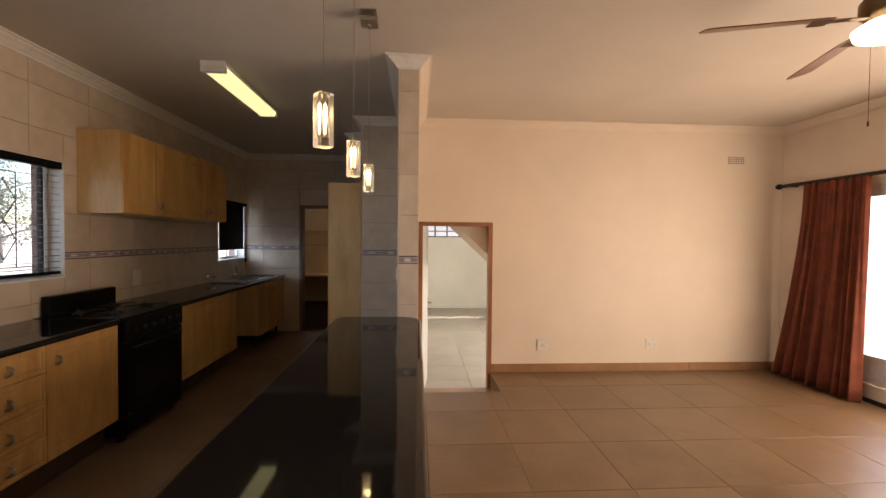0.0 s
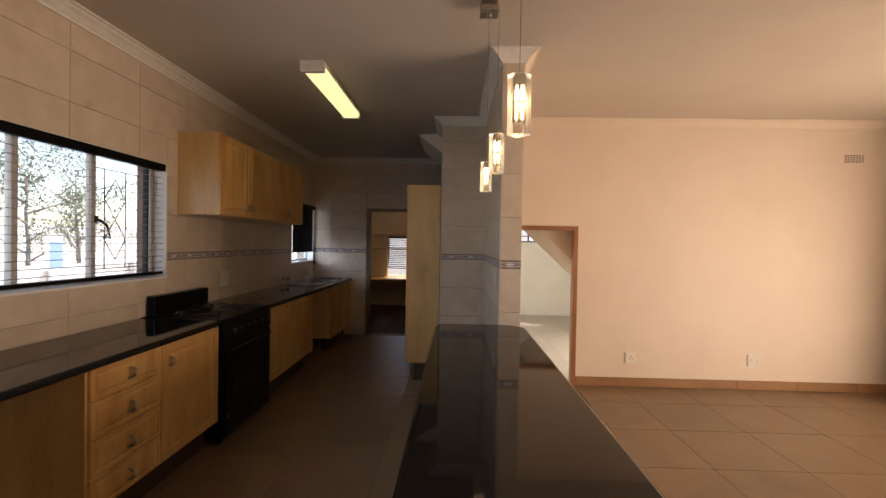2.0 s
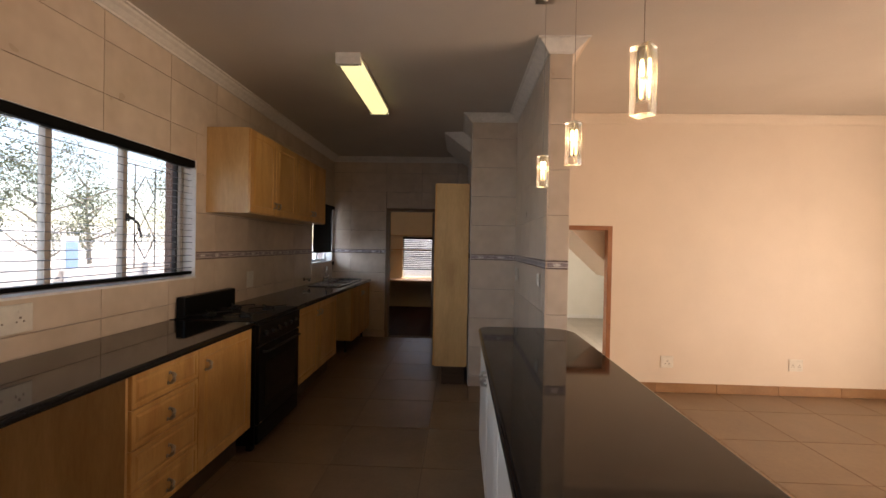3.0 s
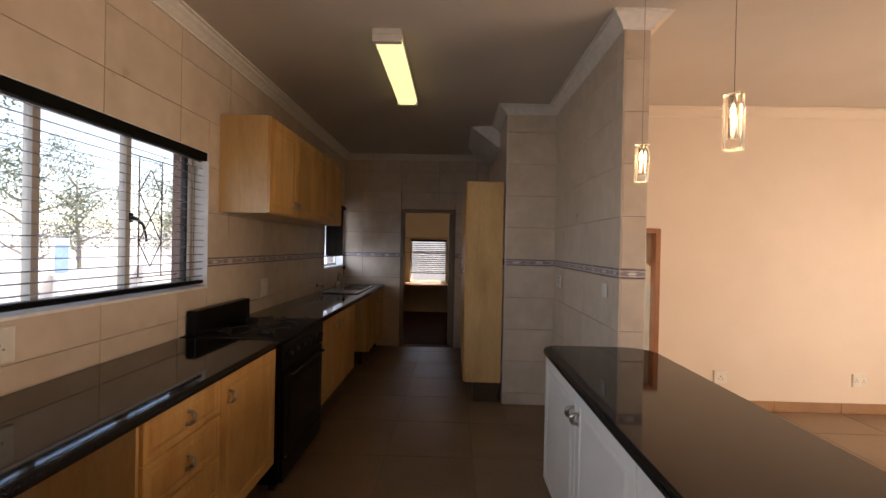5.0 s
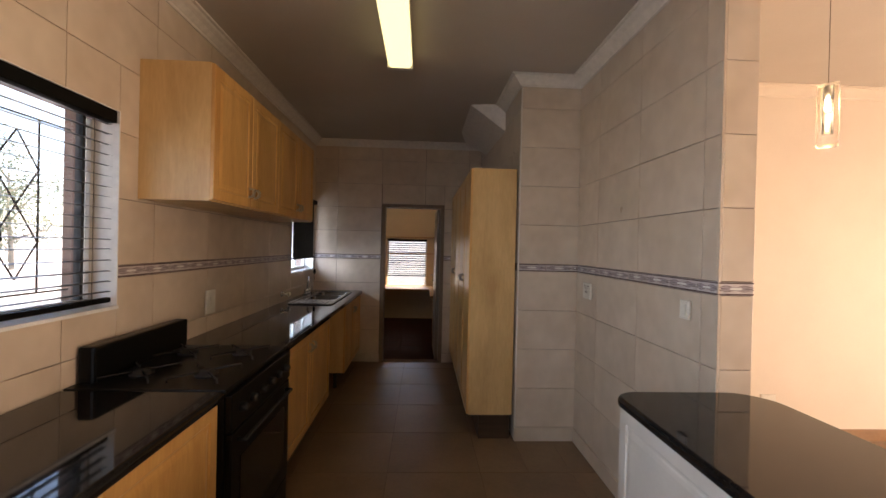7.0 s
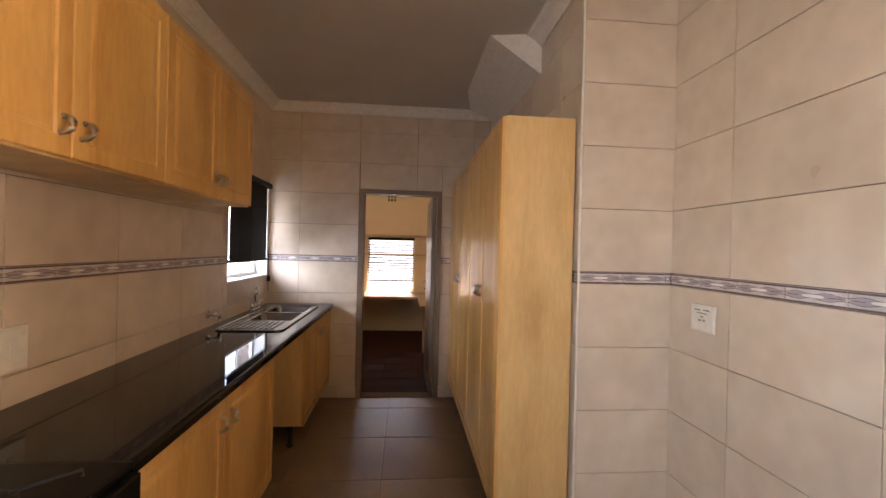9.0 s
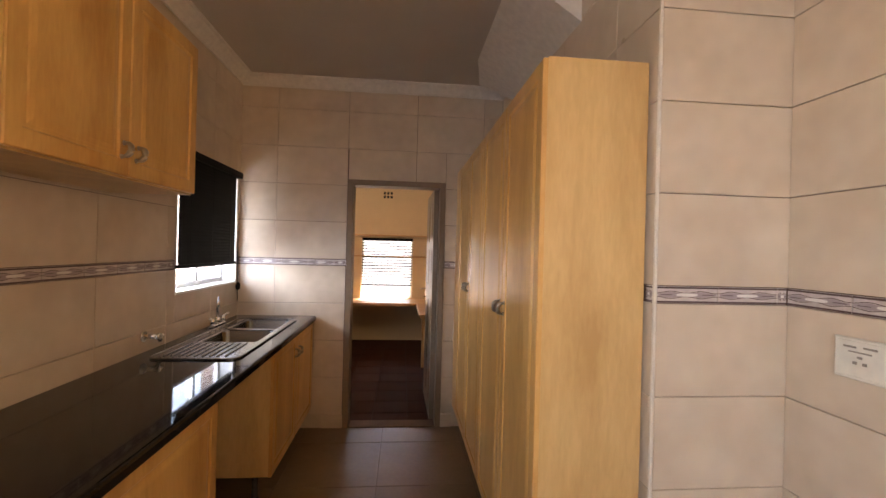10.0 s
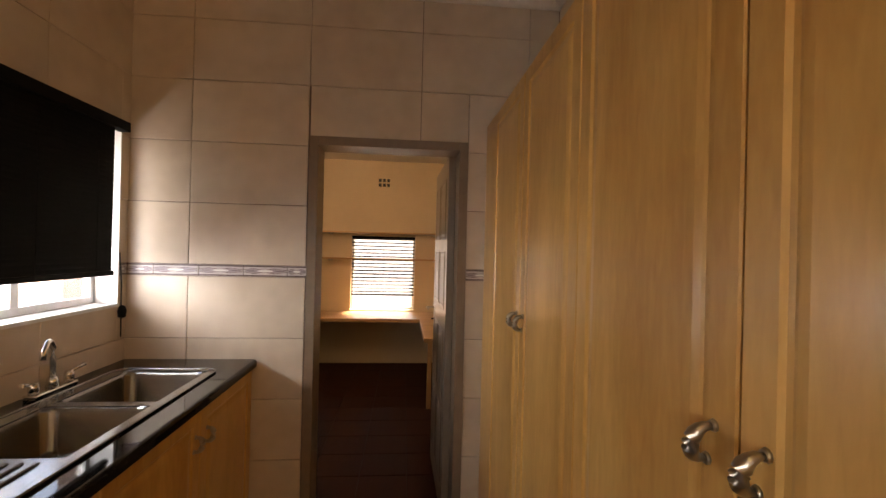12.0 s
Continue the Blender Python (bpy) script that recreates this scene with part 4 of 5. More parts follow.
tube(bm, [(0.028, 0.06, 0.70), (0.058, 0.06, 0.70), (0.058, 0.56, 0.70), (0.028, 0.56, 0.70)], 0.009, 10)
part("oven_handle", bm, BLACK_MATT, dr)
part("drawer_front", boxes((0.002, 0.024, 0.01, 0.612, 0.06, 0.19), bevel=0.004), BLACK, ck)
bm = bmesh.new()
tube(bm, [(0.024, 0.02, 0.215), (0.040, 0.02, 0.215), (0.046, 0.02, 0.215)], [0.006, 0.008, 0.005], 10)
part("drawer_catch", bm, CHROME, ck, "small chrome catch")
pan = part("control_panel", boxes((0.002, 0.03, 0.004, 0.618, 0.75, 0.90), bevel=0.006), BLACK, ck)
for k in range(6):
    bm = bmesh.new()
    y = 0.08 + k * 0.092
    tube(bm, [(0.03, y, 0.825), (0.052, y, 0.825), (0.056, y, 0.825)], [0.020, 0.017, 0.014], 14)
    part("knob", bm, BLACK_MATT, pan)
for x in (-0.43, -0.16):
    for y in (0.16, 0.46):
        bm = bmesh.new()
        lathe(bm, [(0.045, 0.0), (0.045, 0.012), (0.030, 0.016), (0.028, 0.024), (0.01, 0.026)], 18, (x, y, 0.925))
        b = part("burner", bm, BLACK_MATT, ck)
        bm = bmesh.new()
        for a in range(4):
            c, s_ = math.cos(math.pi / 4 + a * math.pi / 2), math.sin(math.pi / 4 + a * math.pi / 2)
            tube(bm, [(x + c * 0.03, y + s_ * 0.03, 0.944), (x + c * 0.14, y + s_ * 0.14, 0.944), (x + c * 0.14, y + s_ * 0.14, 0.927)], 0.0045, 6)
        part("pan_support", bm, BLACK_MATT, ck)
for x in (-0.55, -0.05):
    for y in (0.05, 0.57):
        part("foot", boxes((x - 0.02, x + 0.02, y - 0.02, y + 0.02, 0, 0.05)), BLACK_MATT, ck)


# sockets and switches: local face towards -y
def socket(name, at, w, h, holes, label, category="socket"):
    s = thing(name, at, label, category)
    bm = bmesh.new()
    panel(bm, w, h, 0.010, [(0.008, 0.0015), (0.010, 0.0)], pose(-w / 2, -0.010, -h / 2))
    part("plate", bm, WHITE_PLASTIC, s)
    for x, z, hw, hh, dark in holes:
        part("slot" if dark else "rocker", boxes((x - hw, x + hw, -0.0135, -0.0095, z - hh, z + hh), bevel=0.0008), SLOT if dark else WHITE_PLASTIC, s)
    return s


SA = [(-0.018, -0.018, 0.004, 0.005, 1), (0.018, -0.018, 0.004, 0.005, 1), (0, 0.006, 0.005, 0.006, 1), (0.0, 0.036, 0.012, 0.008, 0)]
DOUBLE = [(s * 0.032 + a, b, c, d, e) for s in (-1, 1) for a, b, c, d, e in ((-0.011, -0.014, 0.003, 0.004, 1), (0.011, -0.014, 0.003, 0.004, 1), (0, 0.004, 0.004, 0.005, 1), (0, 0.033, 0.009, 0.006, 0))]
socket("wall_socket", pose(1.336, LOUNGE_N, 0.312), 0.125, 0.12, SA, "white single wall socket low on the lounge wall")
socket("wall_socket", pose(2.611, LOUNGE_N, 0.312), 0.135, 0.12, DOUBLE, "white double wall socket low on the lounge wall")
PLATE_MARKS = [(-0.013, -0.010, 0.005, 0.004, 1), (0.013, -0.010, 0.005, 0.004, 1), (0, 0.006, 0.006, 0.003, 1), (-0.027, 0.033, 0.017, 0.0025, 1), (0.027, 0.035, 0.017, 0.0025, 1), (0.0, 0.020, 0.030, 0.0018, 1)]
socket("wall_socket", pose(PIL_W - 0.009, 5.654, 1.194, 0, 0, -90), 0.145, 0.115, PLATE_MARKS, "white wall socket plate on the tiled divider")
socket("wall_switch", pose(PIL_W - 0.009, 4.493, 1.228, 0, 0, -90), 0.07, 0.085, [(0, 0, 0.014, 0.026, 0)], "white oval light switch on the tiled divider", "light switch")
socket("wall_socket", pose(WEST + 0.009, 5.445, 1.10, 0, 0, 90), 0.12, 0.15, [(0, 0, 0.012, 0.03, 0)], "white cooker isolator plate on the tiled wall")
socket("wall_socket", pose(WEST + 0.009, 3.235, 1.09, 0, 0, 90), 0.22, 0.13, [(a * 1.5, b, c, d, e) for a, b, c, d, e in DOUBLE], "white double wall socket below the counter window")


def airbrick(name, x, y, z, w, h, nx, nz, material, label):
    v = thing(name, (x, y, z), label, "air vent")
    bm = bmesh.new()
    panel(bm, w, h, 0.004, [(0.004, 0.0)], pose(-w / 2, -0.004, -h / 2))
    part("plate", bm, material, v)
    for i in range(nx):
        for k in range(nz):
            cx, cz = -w / 2 + w * (i + 0.5) / nx, -h / 2 + h * (k + 0.5) / nz
            part("vent_hole", boxes((cx - w / nx * 0.34, cx + w / nx * 0.34, -0.0062, -0.0035, cz - h / nz * 0.34, cz + h / nz * 0.34)), BLACK_MATT if material is STORE_PAINT else SLOT, v)


airbrick("air_vent", 3.58, LOUNGE_N, 2.433, 0.20, 0.085, 7, 4, PAINT, "cream air brick with small square holes high on the wall")
airbrick("air_vent", -1.755, SN, 2.32, 0.16, 0.12, 3, 2, STORE_PAINT, "ochre air brick with slots high on the back wall")

# lamps
tl = thing("ceiling_light", (-1.618, 4.45, CEIL), "long white fluorescent ceiling light glowing greenish yellow", "ceiling light")
part("housing", boxes((-0.09, 0.09, 0, 1.24, -0.035, 0), bevel=0.004), WHITE_PLASTIC, tl)
part("end_cap", boxes((-0.09, 0.09, 0, 0.045, -0.082, -0.035), bevel=0.006), WHITE_PLASTIC, tl)
part("end_cap", boxes((-0.09, 0.09, 1.195, 1.24, -0.082, -0.035), bevel=0.006), WHITE_PLASTIC, tl)
bm = bmesh.new()
prism(bm, [(-0.085, -0.035), (-0.082, -0.060), (-0.065, -0.080), (0.065, -0.080), (0.082, -0.060), (0.085, -0.035)], 0.045, 1.195, lambda p, o, u: (o, p, u))
bmesh.ops.recalc_face_normals(bm, faces=bm.faces[:])
part("diffuser", bm, TUBE, tl)


def pendant(y, x=-0.376):
    p = thing("pendant_lamp", (x, y, CEIL), "square crystal glass pendant lamp, lit, over the bar", "pendant lamp", "pendants over the bar")
    can = part("canopy", boxes((-0.05, 0.05, -0.05, 0.05, -0.065, -0.035), bevel=0.003), NICKEL, p)
    part("ceiling_plate", boxes((-0.045, 0.045, -0.06, 0.03, -0.008, 0), bevel=0.002), NICKEL, can)
    part("stem", boxes((-0.012, 0.012, -0.012, 0.012, -0.035, -0.008)), NICKEL, can)
    bm = bmesh.new()
    lathe(bm, [(0.012, -0.064), (0.011, -0.075), (0.004, -0.08)], 12)
    part("cord_grip", bm, NICKEL, can)
    bm = bmesh.new()
    tube(bm, [(0, 0, -0.075), (0, 0, -0.885)], 0.0011, 6)
    part("wire", bm, WIRE, p)
    bm = bmesh.new()
    lathe(bm, [(0.004, -0.884), (0.009, -0.886), (0.010, -0.905), (0.008, -0.91)], 14)
    part("lamp_holder", bm, CHROME, p)
    bm = bmesh.new()
    lathe(bm, [(0.003, -0.911), (0.0075, -0.918), (0.0085, -0.945), (0.004, -0.944)], 12)
    part("bulb", bm, BULB, p)
    # added glowing rod under the bulb, imitates the golden glow within the glass
    bm = bmesh.new()
    lathe(bm, [(0.003, -1.006), (0.0062, -1.0), (0.0062, -0.962), (0.003, -0.959)], 10)
    part("glow_rod", bm, GLOW_ROD, p)
    # a square block of glass with a bored hollow for the bulb
    bm = bmesh.new()
    z0, z1, o = -1.040, -0.878, 0.0228
    turn = pose(0, 0, 0, 0, 0, 42)
    box(bm, -o, o, -o, o, z0, z1, bevel=0.0025)
    bmesh.ops.recalc_face_normals(bm, faces=bm.faces[:])
    rings = [[bm.verts.new((r * math.cos(2 * math.pi * k / 14), r * math.sin(2 * math.pi * k / 14), z)) for k in range(14)] for r, z in ((0.0125, z1 - 0.004), (0.0125, z0 + 0.03))]
    for k in range(14):
        bm.faces.new((rings[0][k], rings[0][(k + 1) % 14], rings[1][(k + 1) % 14], rings[1][k])).smooth = True
    bm.faces.new(rings[0][::-1])
    bm.faces.new(rings[1])
    bmesh.ops.transform(bm, matrix=turn, verts=bm.verts[:])
    ob = part("shade", bm, CRYSTAL, p)
    ob.visible_shadow = False
    return p


pend = pendant(2.44)
copy_thing(pend, pose(-0.376, 3.07, CEIL))
copy_thing(pend, pose(-0.376, 3.685, CEIL))

fan = thing("ceiling_fan", (1.92, 2.84, CEIL), "bronze ceiling fan with wooden blades and a lit white globe", "ceiling fan")
bm = bmesh.new()
lathe(bm, [(0.07, -0.001), (0.07, -0.03), (0.03, -0.07), (0.012, -0.075), (0.012, -0.25)], 20)
part("canopy", bm, BRASS, fan)
bm = bmesh.new()
lathe(bm, [(0.03, -0.24), (0.09, -0.255), (0.11, -0.28), (0.11, -0.33), (0.08, -0.36), (0.05, -0.38)], 28)
part("motor", bm, BRASS, fan)
bm = bmesh.new()
lathe(bm, [(0.05, -0.362), (0.09, -0.37), (0.132, -0.395), (0.124, -0.425), (0.06, -0.45), (0.01, -0.456)], 28)
part("globe", bm, GLOBE, fan)
bm = bmesh.new()
tube(bm, [(-0.095, 0.0, -0.36), (-0.097, 0.0, -0.80)], 0.0012, 5)
tube(bm, [(-0.097, 0, -0.80), (-0.097, 0, -0.82)], 0.004, 8)
part("pull_chain", bm, BRASS, fan)
for k in range(4):
    m = pose(0, 0, -0.342, 0, 0, 163 + 90 * k)
    bm = bmesh.new()
    o = [(0.22, 0.035), (0.26, 0.052), (0.70, 0.066), (0.728, 0.045), (0.728, -0.045), (0.70, -0.066), (0.26, -0.052), (0.22, -0.035)]
    for z in (0.0,):
        a = [bm.verts.new((x, y, 0.003 - y * 0.3)) for x, y in o]
        b = [bm.verts.new((x, y, -0.003 - y * 0.3)) for x, y in o]
        bm.faces.new(a); bm.faces.new(b[::-1])
        for i in range(len(o)):
            bm.faces.new((a[i], b[i], b[(i + 1) % len(o)], a[(i + 1) % len(o)]))
    bl = part("blade", bm, FAN_WOOD, fan, at=m)
    bm = bmesh.new()
    box(bm, 0.09, 0.27, -0.014, 0.014, -0.012, -0.006, bevel=0.002)
    box(bm, 0.23, 0.30, -0.034, 0.034, -0.013, -0.007, bevel=0.002)
    part("blade_arm", bm, BRASS, bl)

# curtain and rod
rod = thing("curtain_rod", (4.06, 5.79, 2.13), "dark wooden curtain rod with a round end", "curtain rod")
bm = bmesh.new()
tube(bm, [(0, 0.03, 0), (0, -4.6, 0)], 0.019, 14)
part("pole", bm, BLACK_MATT, rod)
bm = bmesh.new()
tube(bm, [(0, 0.02, 0), (0, 0.035, 0), (0, 0.06, 0), (0, 0.09, 0), (0, 0.10, 0)], [0.019, 0.028, 0.034, 0.022, 0.005], 14)
part("finial", bm, BLACK_MATT, rod)
part("bracket", boxes((0.0, 0.12, -0.10, -0.08, -0.02, 0.02)), BLACK_MATT, rod)
ct = thing("curtain", (4.06, 5.50, 0.01), "rust red gathered curtain hanging from a dark rod", "curtain")
bm = bmesh.new()
NU, NV = 150, 16
grid = []
for j in range(NV + 1):
    v_ = j / NV
    row = []
    for i in range(NU + 1):
        u = i / NU
        y0, y1 = 0.02 + 0.30 * (1 - v_) ** 1.5, -0.66 + 0.0 * v_
        y = y0 + (y1 - y0) * u
        amp = 0.012 + 0.040 * (1 - v_)
        ph = 2 * math.pi * (u * 8.0 + 0.35 * math.sin(u * 7) + 0.10 * math.sin(u * 23))
        x = -0.01 + amp * math.sin(ph) + 0.012 * math.sin(ph * 2.3 + 3 * v_) - 0.04 * (1 - v_)
        row.append(bm.verts.new((x, y, 2.112 * v_)))
    grid.append(row)
for a, b in zip(grid, grid[1:]):
    for i in range(NU):
        bm.faces.new((a[i], a[i + 1], b[i + 1], b[i])).smooth = True
cl = part("cloth", bm, CURTAIN, ct)
sm = cl.modifiers.new("thick", "SOLIDIFY")
sm.thickness = 0.003

# glazed sliding door in the east wall
sd = thing("sliding_door", (EAST + 0.08, SLIDER[0], SLIDER[2]), "white framed glazed lounge door with horizontal bars", "glass door", kind="structure")
L, H = SLIDER[1] - SLIDER[0], SLIDER[3] - SLIDER[2]
part("door_frame", boxes((0, 0.06, 0, L, 0, 0.05), (0, 0.06, 0, L, H - 0.05, H), (0, 0.06, 0, 0.05, 0.05, H - 0.05), (0, 0.06, L - 0.05, L, 0.05, H - 0.05)), WHITE_FRAME, sd)
for k in range(4):
    a, b = 0.05 + (L - 0.1) * k / 4, 0.05 + (L - 0.1) * (k + 1) / 4
    lf = part("door_leaf", boxes((0.01, 0.05, a, a + 0.055, 0.05, H - 0.05), (0.01, 0.05, b - 0.055, b, 0.05, H - 0.05), (0.01, 0.05, a + 0.055, b - 0.055, 0.05, 0.25), (0.01, 0.05, a + 0.055, b - 0.055, H - 0.11, H - 0.05)), WHITE_FRAME, sd)
    g = part("pane", boxes((0.028, 0.032, a + 0.055, b - 0.055, 0.25, H - 0.11)), GLASS, lf)
    g.visible_shadow = False
bm = bmesh.new()
tube(bm, [(0.01, L * 0.75 + 0.03, 0.98), (-0.04, L * 0.75 + 0.03, 0.98), (-0.045, L * 0.75 + 0.13, 0.99)], 0.008, 8)
part("lever", bm, BLACK_MATT, sd)
solid("door_sill", boxes((EAST - 0.01, EAST + 0.2, SLIDER[0], SLIDER[1], 0.0, 0.04)), BLACK_MATT, "dark door sill", "door sill")

# shelves and worktop in the back room
for z in (1.665, 1.34):
    sh = thing("wall_shelf", (0, 0, z), "thin wooden shelf across the back room wall", "shelf")
    part("board", boxes((-2.80, -0.78, SN - 0.24, SN - 0.001, -0.009, 0.009)), SHELF_WOOD, sh)
    for x in (-2.4, -1.1):
        part("bracket", boxes((x - 0.01, x + 0.01, SN - 0.20, SN - 0.001, -0.03, -0.009)), WINDOW_PAINT, sh)
ws = thing("work_shelf", (0, 0, 0), "wooden counter running round the back room under the window", "counter")
part("top", boxes((-2.80, -0.78, SN - 0.60, SN - 0.001, 0.62, 0.66), bevel=0.004), SHELF_WOOD, ws)
part("side_top", boxes((-1.28, -0.78, 9.9, SN - 0.602, 0.62, 0.66), bevel=0.004), SHELF_WOOD, ws)
part("support", boxes((-1.24, -1.20, 9.95, 9.99, 0, 0.62)), SHELF_WOOD, ws)


# outside
def tree(at, height, spread, seed, label="grey-green leafy garden tree beside pale paving"):
    rng = random.Random(seed)
    t = thing("tree", at, label, "tree")
    bm = bmesh.new()
    tube(bm, [(0, 0, -0.2), (0.05, 0.03, height * 0.25), (0.0, 0.12, height * 0.5), (0.1, 0.1, height * 0.8)], [0.09, 0.07, 0.05, 0.02], 8)
    tips = []
    for k in range(9):
        a = 2.4 * k
        z = height * (0.12 + 0.075 * k)
        r = spread * rng.uniform(0.5, 0.9)
        tip = (r * math.cos(a), r * math.sin(a), z + height * rng.uniform(0.1, 0.25))
        tube(bm, [(0, 0.08, z), (tip[0] * 0.5, tip[1] * 0.5, z + 0.35), tip], [0.05, 0.03, 0.012], 6)
        tips.append(tip)
    part("trunk", bm, BARK, t)
    verts, faces = [], []
    for tip in tips + [(0, 0, height * 0.9)]:
        for _ in range(5):
            c = Vector(tip) + Vector([rng.gauss(0, spread * 0.25) for _ in range(3)])
            for _ in range(95):
                p = c + Vector([rng.gauss(0, spread * 0.13) for _ in range(3)])
                a = Vector([rng.uniform(-1, 1) for _ in range(3)]).normalized() * rng.uniform(0.03, 0.07)
                b = a.cross(Vector([rng.uniform(-1, 1) for _ in range(3)])).normalized() * rng.uniform(0.015, 0.03)
                n = len(verts)
                verts += [tuple(p - a), tuple(p + b), tuple(p + a), tuple(p - b)]
                faces.append((n, n + 1, n + 2, n + 3))
    me = bpy.data.meshes.new("crown")
    me.from_pydata(verts, [], faces)
    me.materials.append(LEAF)
    part("crown", me, None, t)
    return t


solid("ground", boxes((-400, WEST - 0.24, -400, 400, -0.6, -0.16), (EAST + 0.2, 400, -400, 400, -0.6, -0.16), (WEST - 0.24, EAST + 0.2, 12.84, 400, -0.6, -0.16), (WEST - 0.24, EAST + 0.2, -400, SOUTH - 0.2, -0.6, -0.16)), PAVING, "pale sunlit paving around the house", "ground", "structure")
solid("terrace", boxes((EAST + 0.2, 9.0, -3, 9, -0.16, -0.03)), TERRACOTTA, "terracotta paved terrace", "terrace", "structure")
t1 = tree((-9.5, 7.0, -0.16), 4.6, 1.7, 3)
for i, (x, y, s) in enumerate(((-12.5, 10.0, 1.1), (-17, 17.5, 1.1), (-18.5, 21.5, 1.2), (-16.5, 25.5, 1.0), (-16.5, 13.0, 1.25), (-13.0, 21.0, 1.2), (-15, 7.5, 1.2))):
    c = copy_thing(t1, pose(x, y, -0.16, 0, 0, 70 * i) @ Matrix.Scale(s, 4))
    c.matrix_basis = pose(x, y, -0.16, 0, 0, 70 * i) @ Matrix.Scale(s, 4)
gw = thing("garden_wall", (-8.2, 0, -0.16), "low white garden wall with posts", "garden wall")
part("wall", boxes((0, 0.2, -2, 30, 0, 1.1)), OUT_WALL, gw)
for y in range(-1, 30, 2):
    part("post", boxes((0.2, 0.32, y, y + 0.22, 0, 1.12), bevel=0.01), OUT_WALL, gw)
board = thing("garden_sign", (-7.7, 8.6, -0.16), "white and pale blue board on a post in the garden", "sign")
part("post", boxes((-0.03, 0.03, 0.14, 0.20, 0, 1.2)), WHITE_FRAME, board)
part("panel", boxes((0.031, 0.05, 0.0, 0.34, 1.05, 1.65)), WHITE_FRAME, board)
part("blue_field", boxes((0.0505, 0.054, 0.08, 0.33, 1.08, 1.55)), plain("pale_blue", (0.25, 0.38, 0.62)), board)
solid("boundary_wall", boxes((-30, -29.7, -40, 60, -0.16, 2.4)), OUT_WALL, "pale boundary wall", "wall")
solid("neighbour_wall", boxes((-5.4, -5.2, 9.3, 14, -0.16, 2.6), (-2.9, 4.2, 16.5, 16.7, -0.16, 2.6)), OUT_WALL, "pale plastered outbuilding wall near the sink window", "wall")
solid("roof", boxes((WEST - 0.65, EAST + 0.9, SOUTH - 0.6, 12.9, 2.88, 3.0)), CEILING, "flat roof slab with eaves", "roof")

# tiles, as pieces
US = grid_lines(SOUTH, NORTH, 3.75, 0.56)
tw = (TILE,)
for rows in (ROWS_Z, ROWS_UP):
    lay_pieces(wall_west, "tile", "east", WEST - TH, cells(US, rows, [WIN1, WIN2]), tw)
    lay_pieces(wall_north, "tile", "south", NORTH + TH, cells(grid_lines(WEST - 0.007, NIB_W, -1.963, 0.5565), rows, [FAR_DOOR]), tw)
    lay_pieces(wall_alcove, "tile", "south", NIB_S + TH, cells([NIB_W + 0.009, PIL_W + 0.007], rows), tw)
    lay_pieces(wall_alcove, "tile", "west", NIB_W + TH, cells(grid_lines(NIB_S + 0.009, NORTH, 6.2, 0.56), rows), tw)
    lay_pieces(wall_divider, "tile", "west", PIL_W + TH, cells(grid_lines(PIL_S + 0.009, NIB_S, 5.525, 0.56), rows), tw)
    lay_pieces(wall_divider, "tile", "south", PIL_S + TH, cells([PIL_W + 0.009, PIL_E], rows), tw)
BZ = [1.313, 1.370]
tb = (BORDER, STRIPE, WAVE, BORDER_WHITE, BORDER_GREY)
lay_pieces(wall_west, "border_tile", "east", WEST - TH, cells(grid_lines(SOUTH, NORTH, NORTH, 0.21), BZ, [WIN1, WIN2]), tb)
lay_pieces(wall_north, "border_tile", "south", NORTH + TH, cells(grid_lines(WEST, NIB_W, -2.05, 0.21), BZ, [FAR_DOOR]), tb)
lay_pieces(wall_alcove, "border_tile", "south", NIB_S + TH, cells(grid_lines(NIB_W + 0.009, PIL_W, NIB_W + 0.22, 0.21), BZ), tb)
lay_pieces(wall_alcove, "border_tile", "west", NIB_W + TH, cells([NIB_S + 0.009, NIB_S + 0.05], BZ), tb)
lay_pieces(wall_divider, "border_tile", "west", PIL_W + TH, cells(grid_lines(PIL_S, NIB_S, NIB_S, 0.21), BZ), tb)
lay_pieces(wall_divider, "border_tile", "south", PIL_S + TH, cells([PIL_W, PIL_E], BZ), tb)

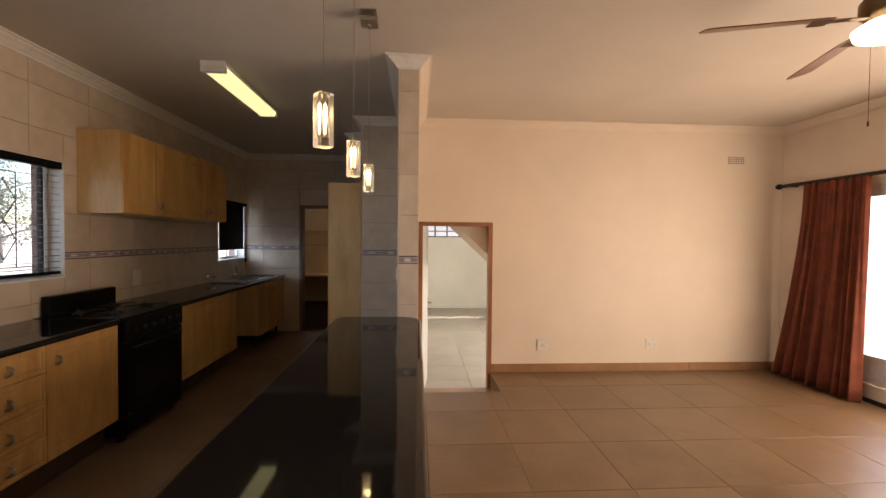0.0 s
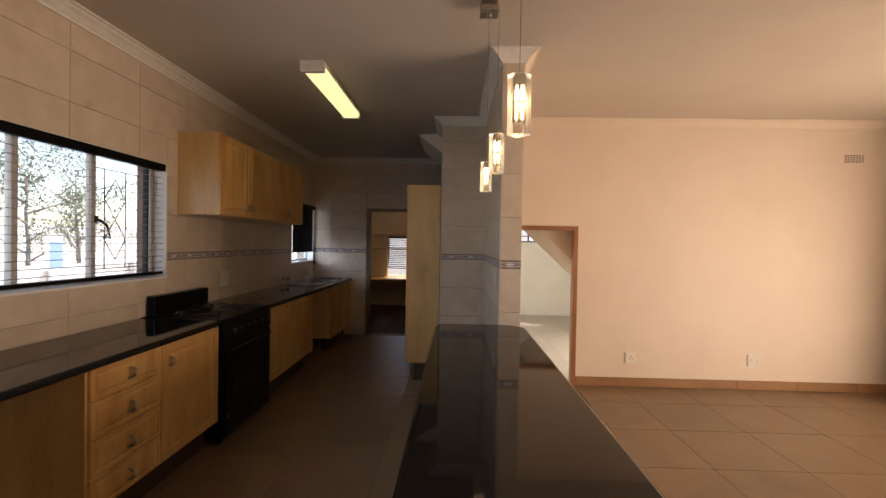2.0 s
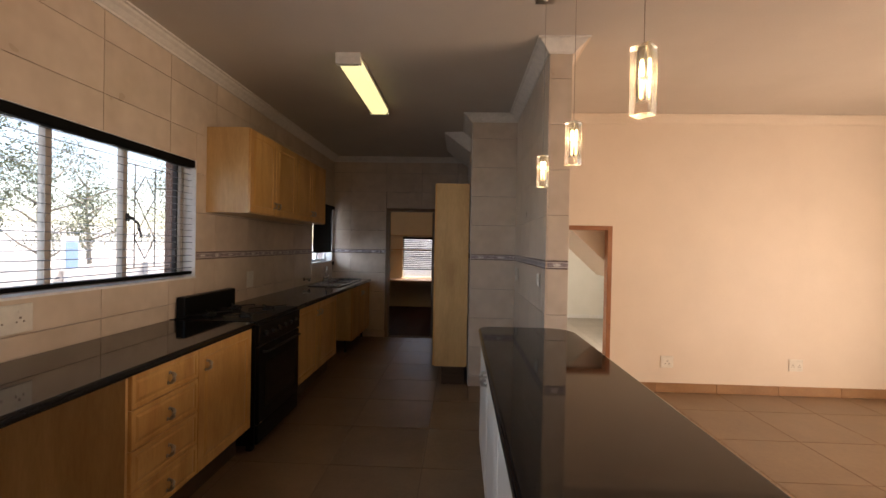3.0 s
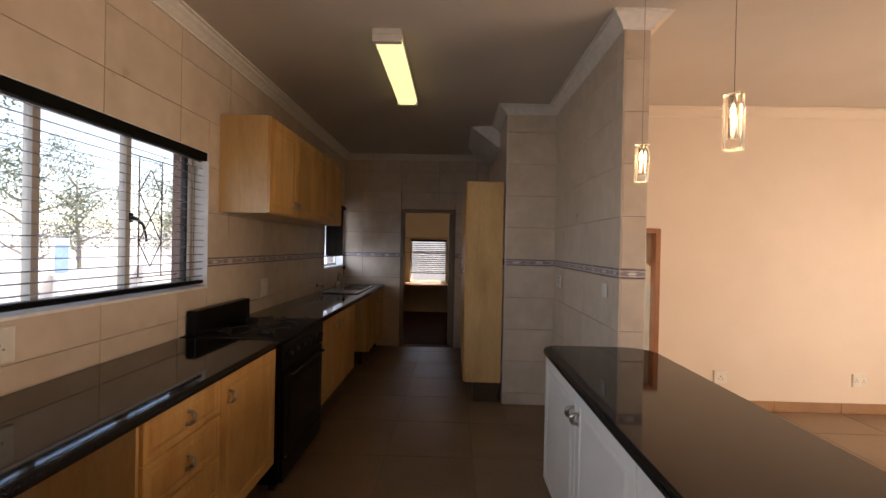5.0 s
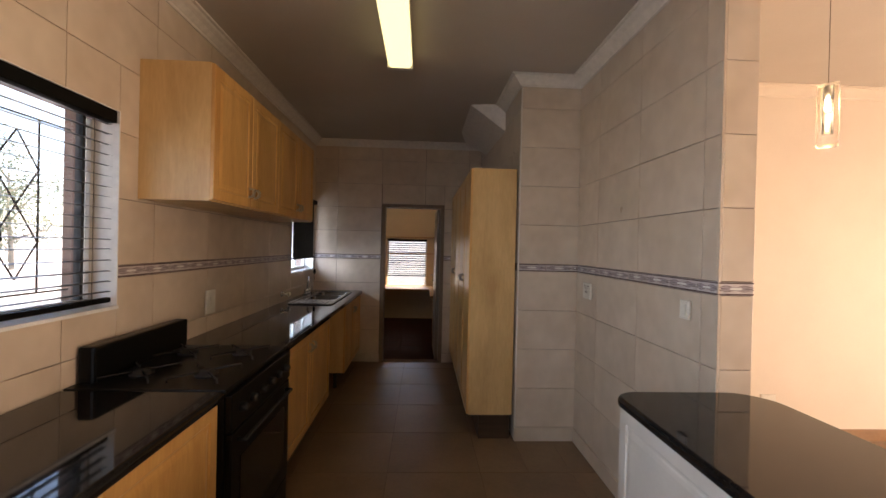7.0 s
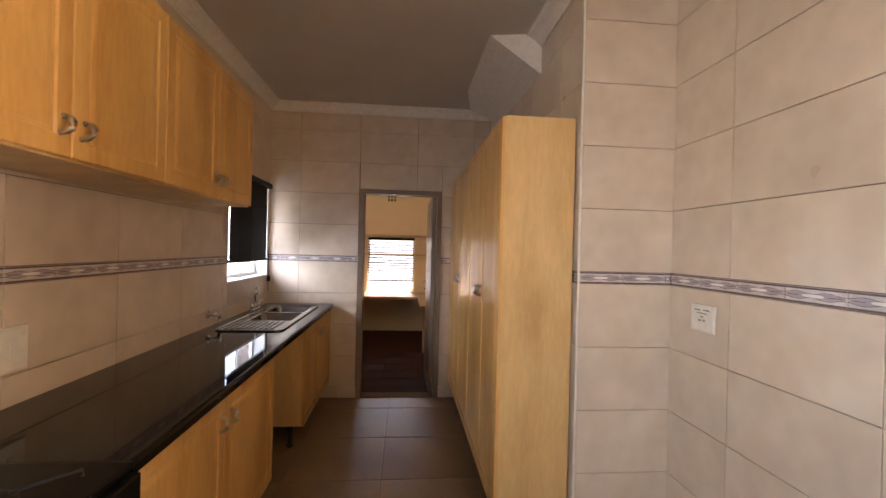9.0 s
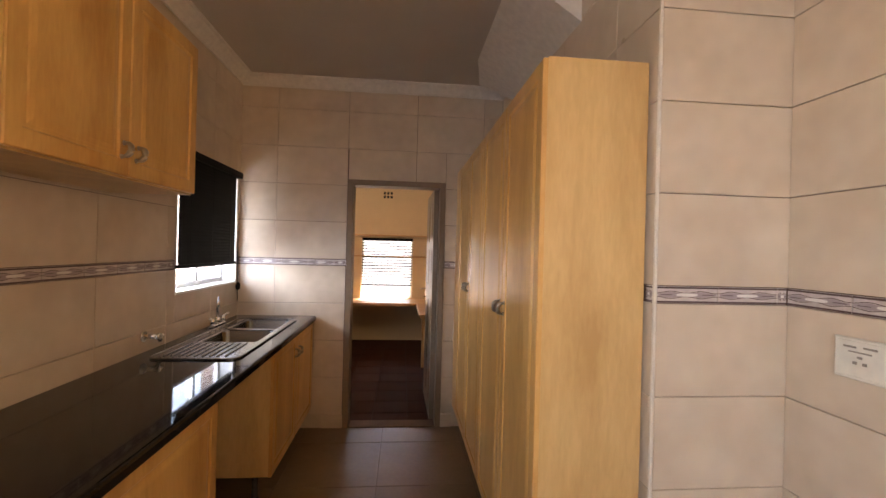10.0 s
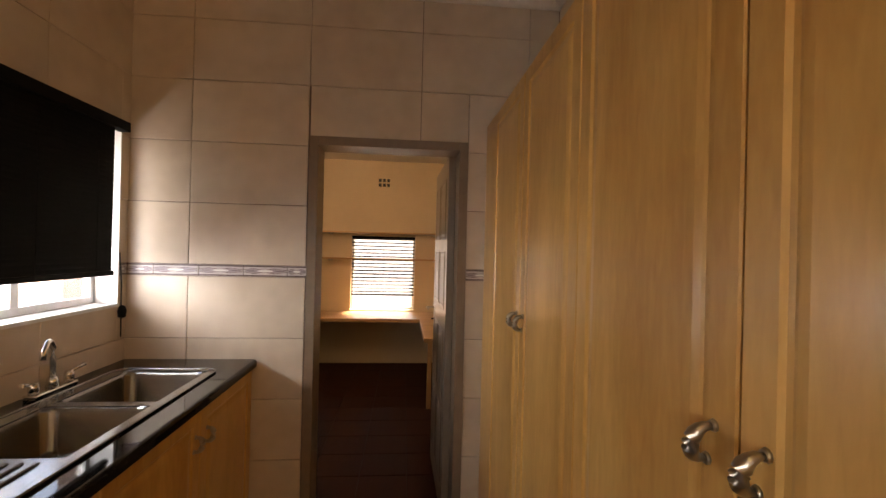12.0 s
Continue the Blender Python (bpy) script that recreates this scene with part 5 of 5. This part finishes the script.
FX = grid_lines(PIL_E, EAST, 0.61, 0.612)
FY = grid_lines(SOUTH, LOUNGE_N, 4.824, 0.612)
lay_floor(floor, "floor_tile", cells(FX, FY, [(PIL_E, STEP_E, STEP_S, LOUNGE_N)]), -0.009, (FLOOR_TILE,), 0.009)
lay_floor(floor, "floor_tile", cells(grid_lines(WEST, PIL_E, -1.63, 0.612), grid_lines(SOUTH, NORTH + 0.02, 4.824, 0.612), [(PIL_W, PIL_E, PIL_S, NORTH), (NIB_W, PIL_W, NIB_S, NORTH), (PIL_W, PIL_E, NIB_S, NORTH + 0.2)]), -0.009, (FLOOR_TILE,), 0.009)
skirt = thing("skirting", (0, 0, 0), "brown tile skirting along the lounge walls", "skirting", kind="structure")
lay_pieces(skirt, "skirting_tile", "south", LOUNGE_N - 0.0005, cells(grid_lines(LDOOR[1] + 0.005, EAST, 0.61, 0.612), [0.0, 0.098]), (SKIRT_DARK,), 0.010)
lay_pieces(skirt, "skirting_tile", "west", EAST - 0.0005, cells(grid_lines(SLIDER[1], LOUNGE_N - 0.012, 4.824, 0.612), [0.0, 0.098]), (SKIRT_DARK,), 0.010)
store_floor = bpy.data.objects["floor_store"]
lay_floor(store_floor, "floor_tile", cells(grid_lines(-2.80, -0.78, -1.73, 0.305), grid_lines(NORTH + 0.02, SN, NORTH + 0.02, 0.305)), -0.012, (RED_TILE,), 0.008)
fb = bpy.data.objects["floor_beyond"]
lay_floor(fb, "floor_tile", cells(grid_lines(PIL_E, 3.1, 0.61, 0.612), grid_lines(LOUNGE_N + 0.12, 12.64, 6.7, 0.612)), BF - 0.009, (PALE_FLOOR,), 0.009)
ks = thing("skirting", (0, 0, 0), "beige tile skirting along the kitchen walls", "skirting", kind="structure")
lay_pieces(ks, "skirting_tile", "south", NORTH - 0.0005, cells(grid_lines(-2.13, FAR_DOOR[0], -1.963, 0.5565), [0.0, 0.105]) + cells([FAR_DOOR[1], -1.07], [0.0, 0.105]), (TILE,), 0.010)
lay_pieces(ks, "skirting_tile", "south", NIB_S - 0.0005, cells([NIB_W, PIL_W - 0.01], [0.0, 0.105]), (TILE,), 0.010)
lay_pieces(ks, "skirting_tile", "west", PIL_W - 0.0005, cells(grid_lines(PIL_S, NIB_S - 0.011, 5.525, 0.56), [0.0, 0.105]), (TILE,), 0.010)
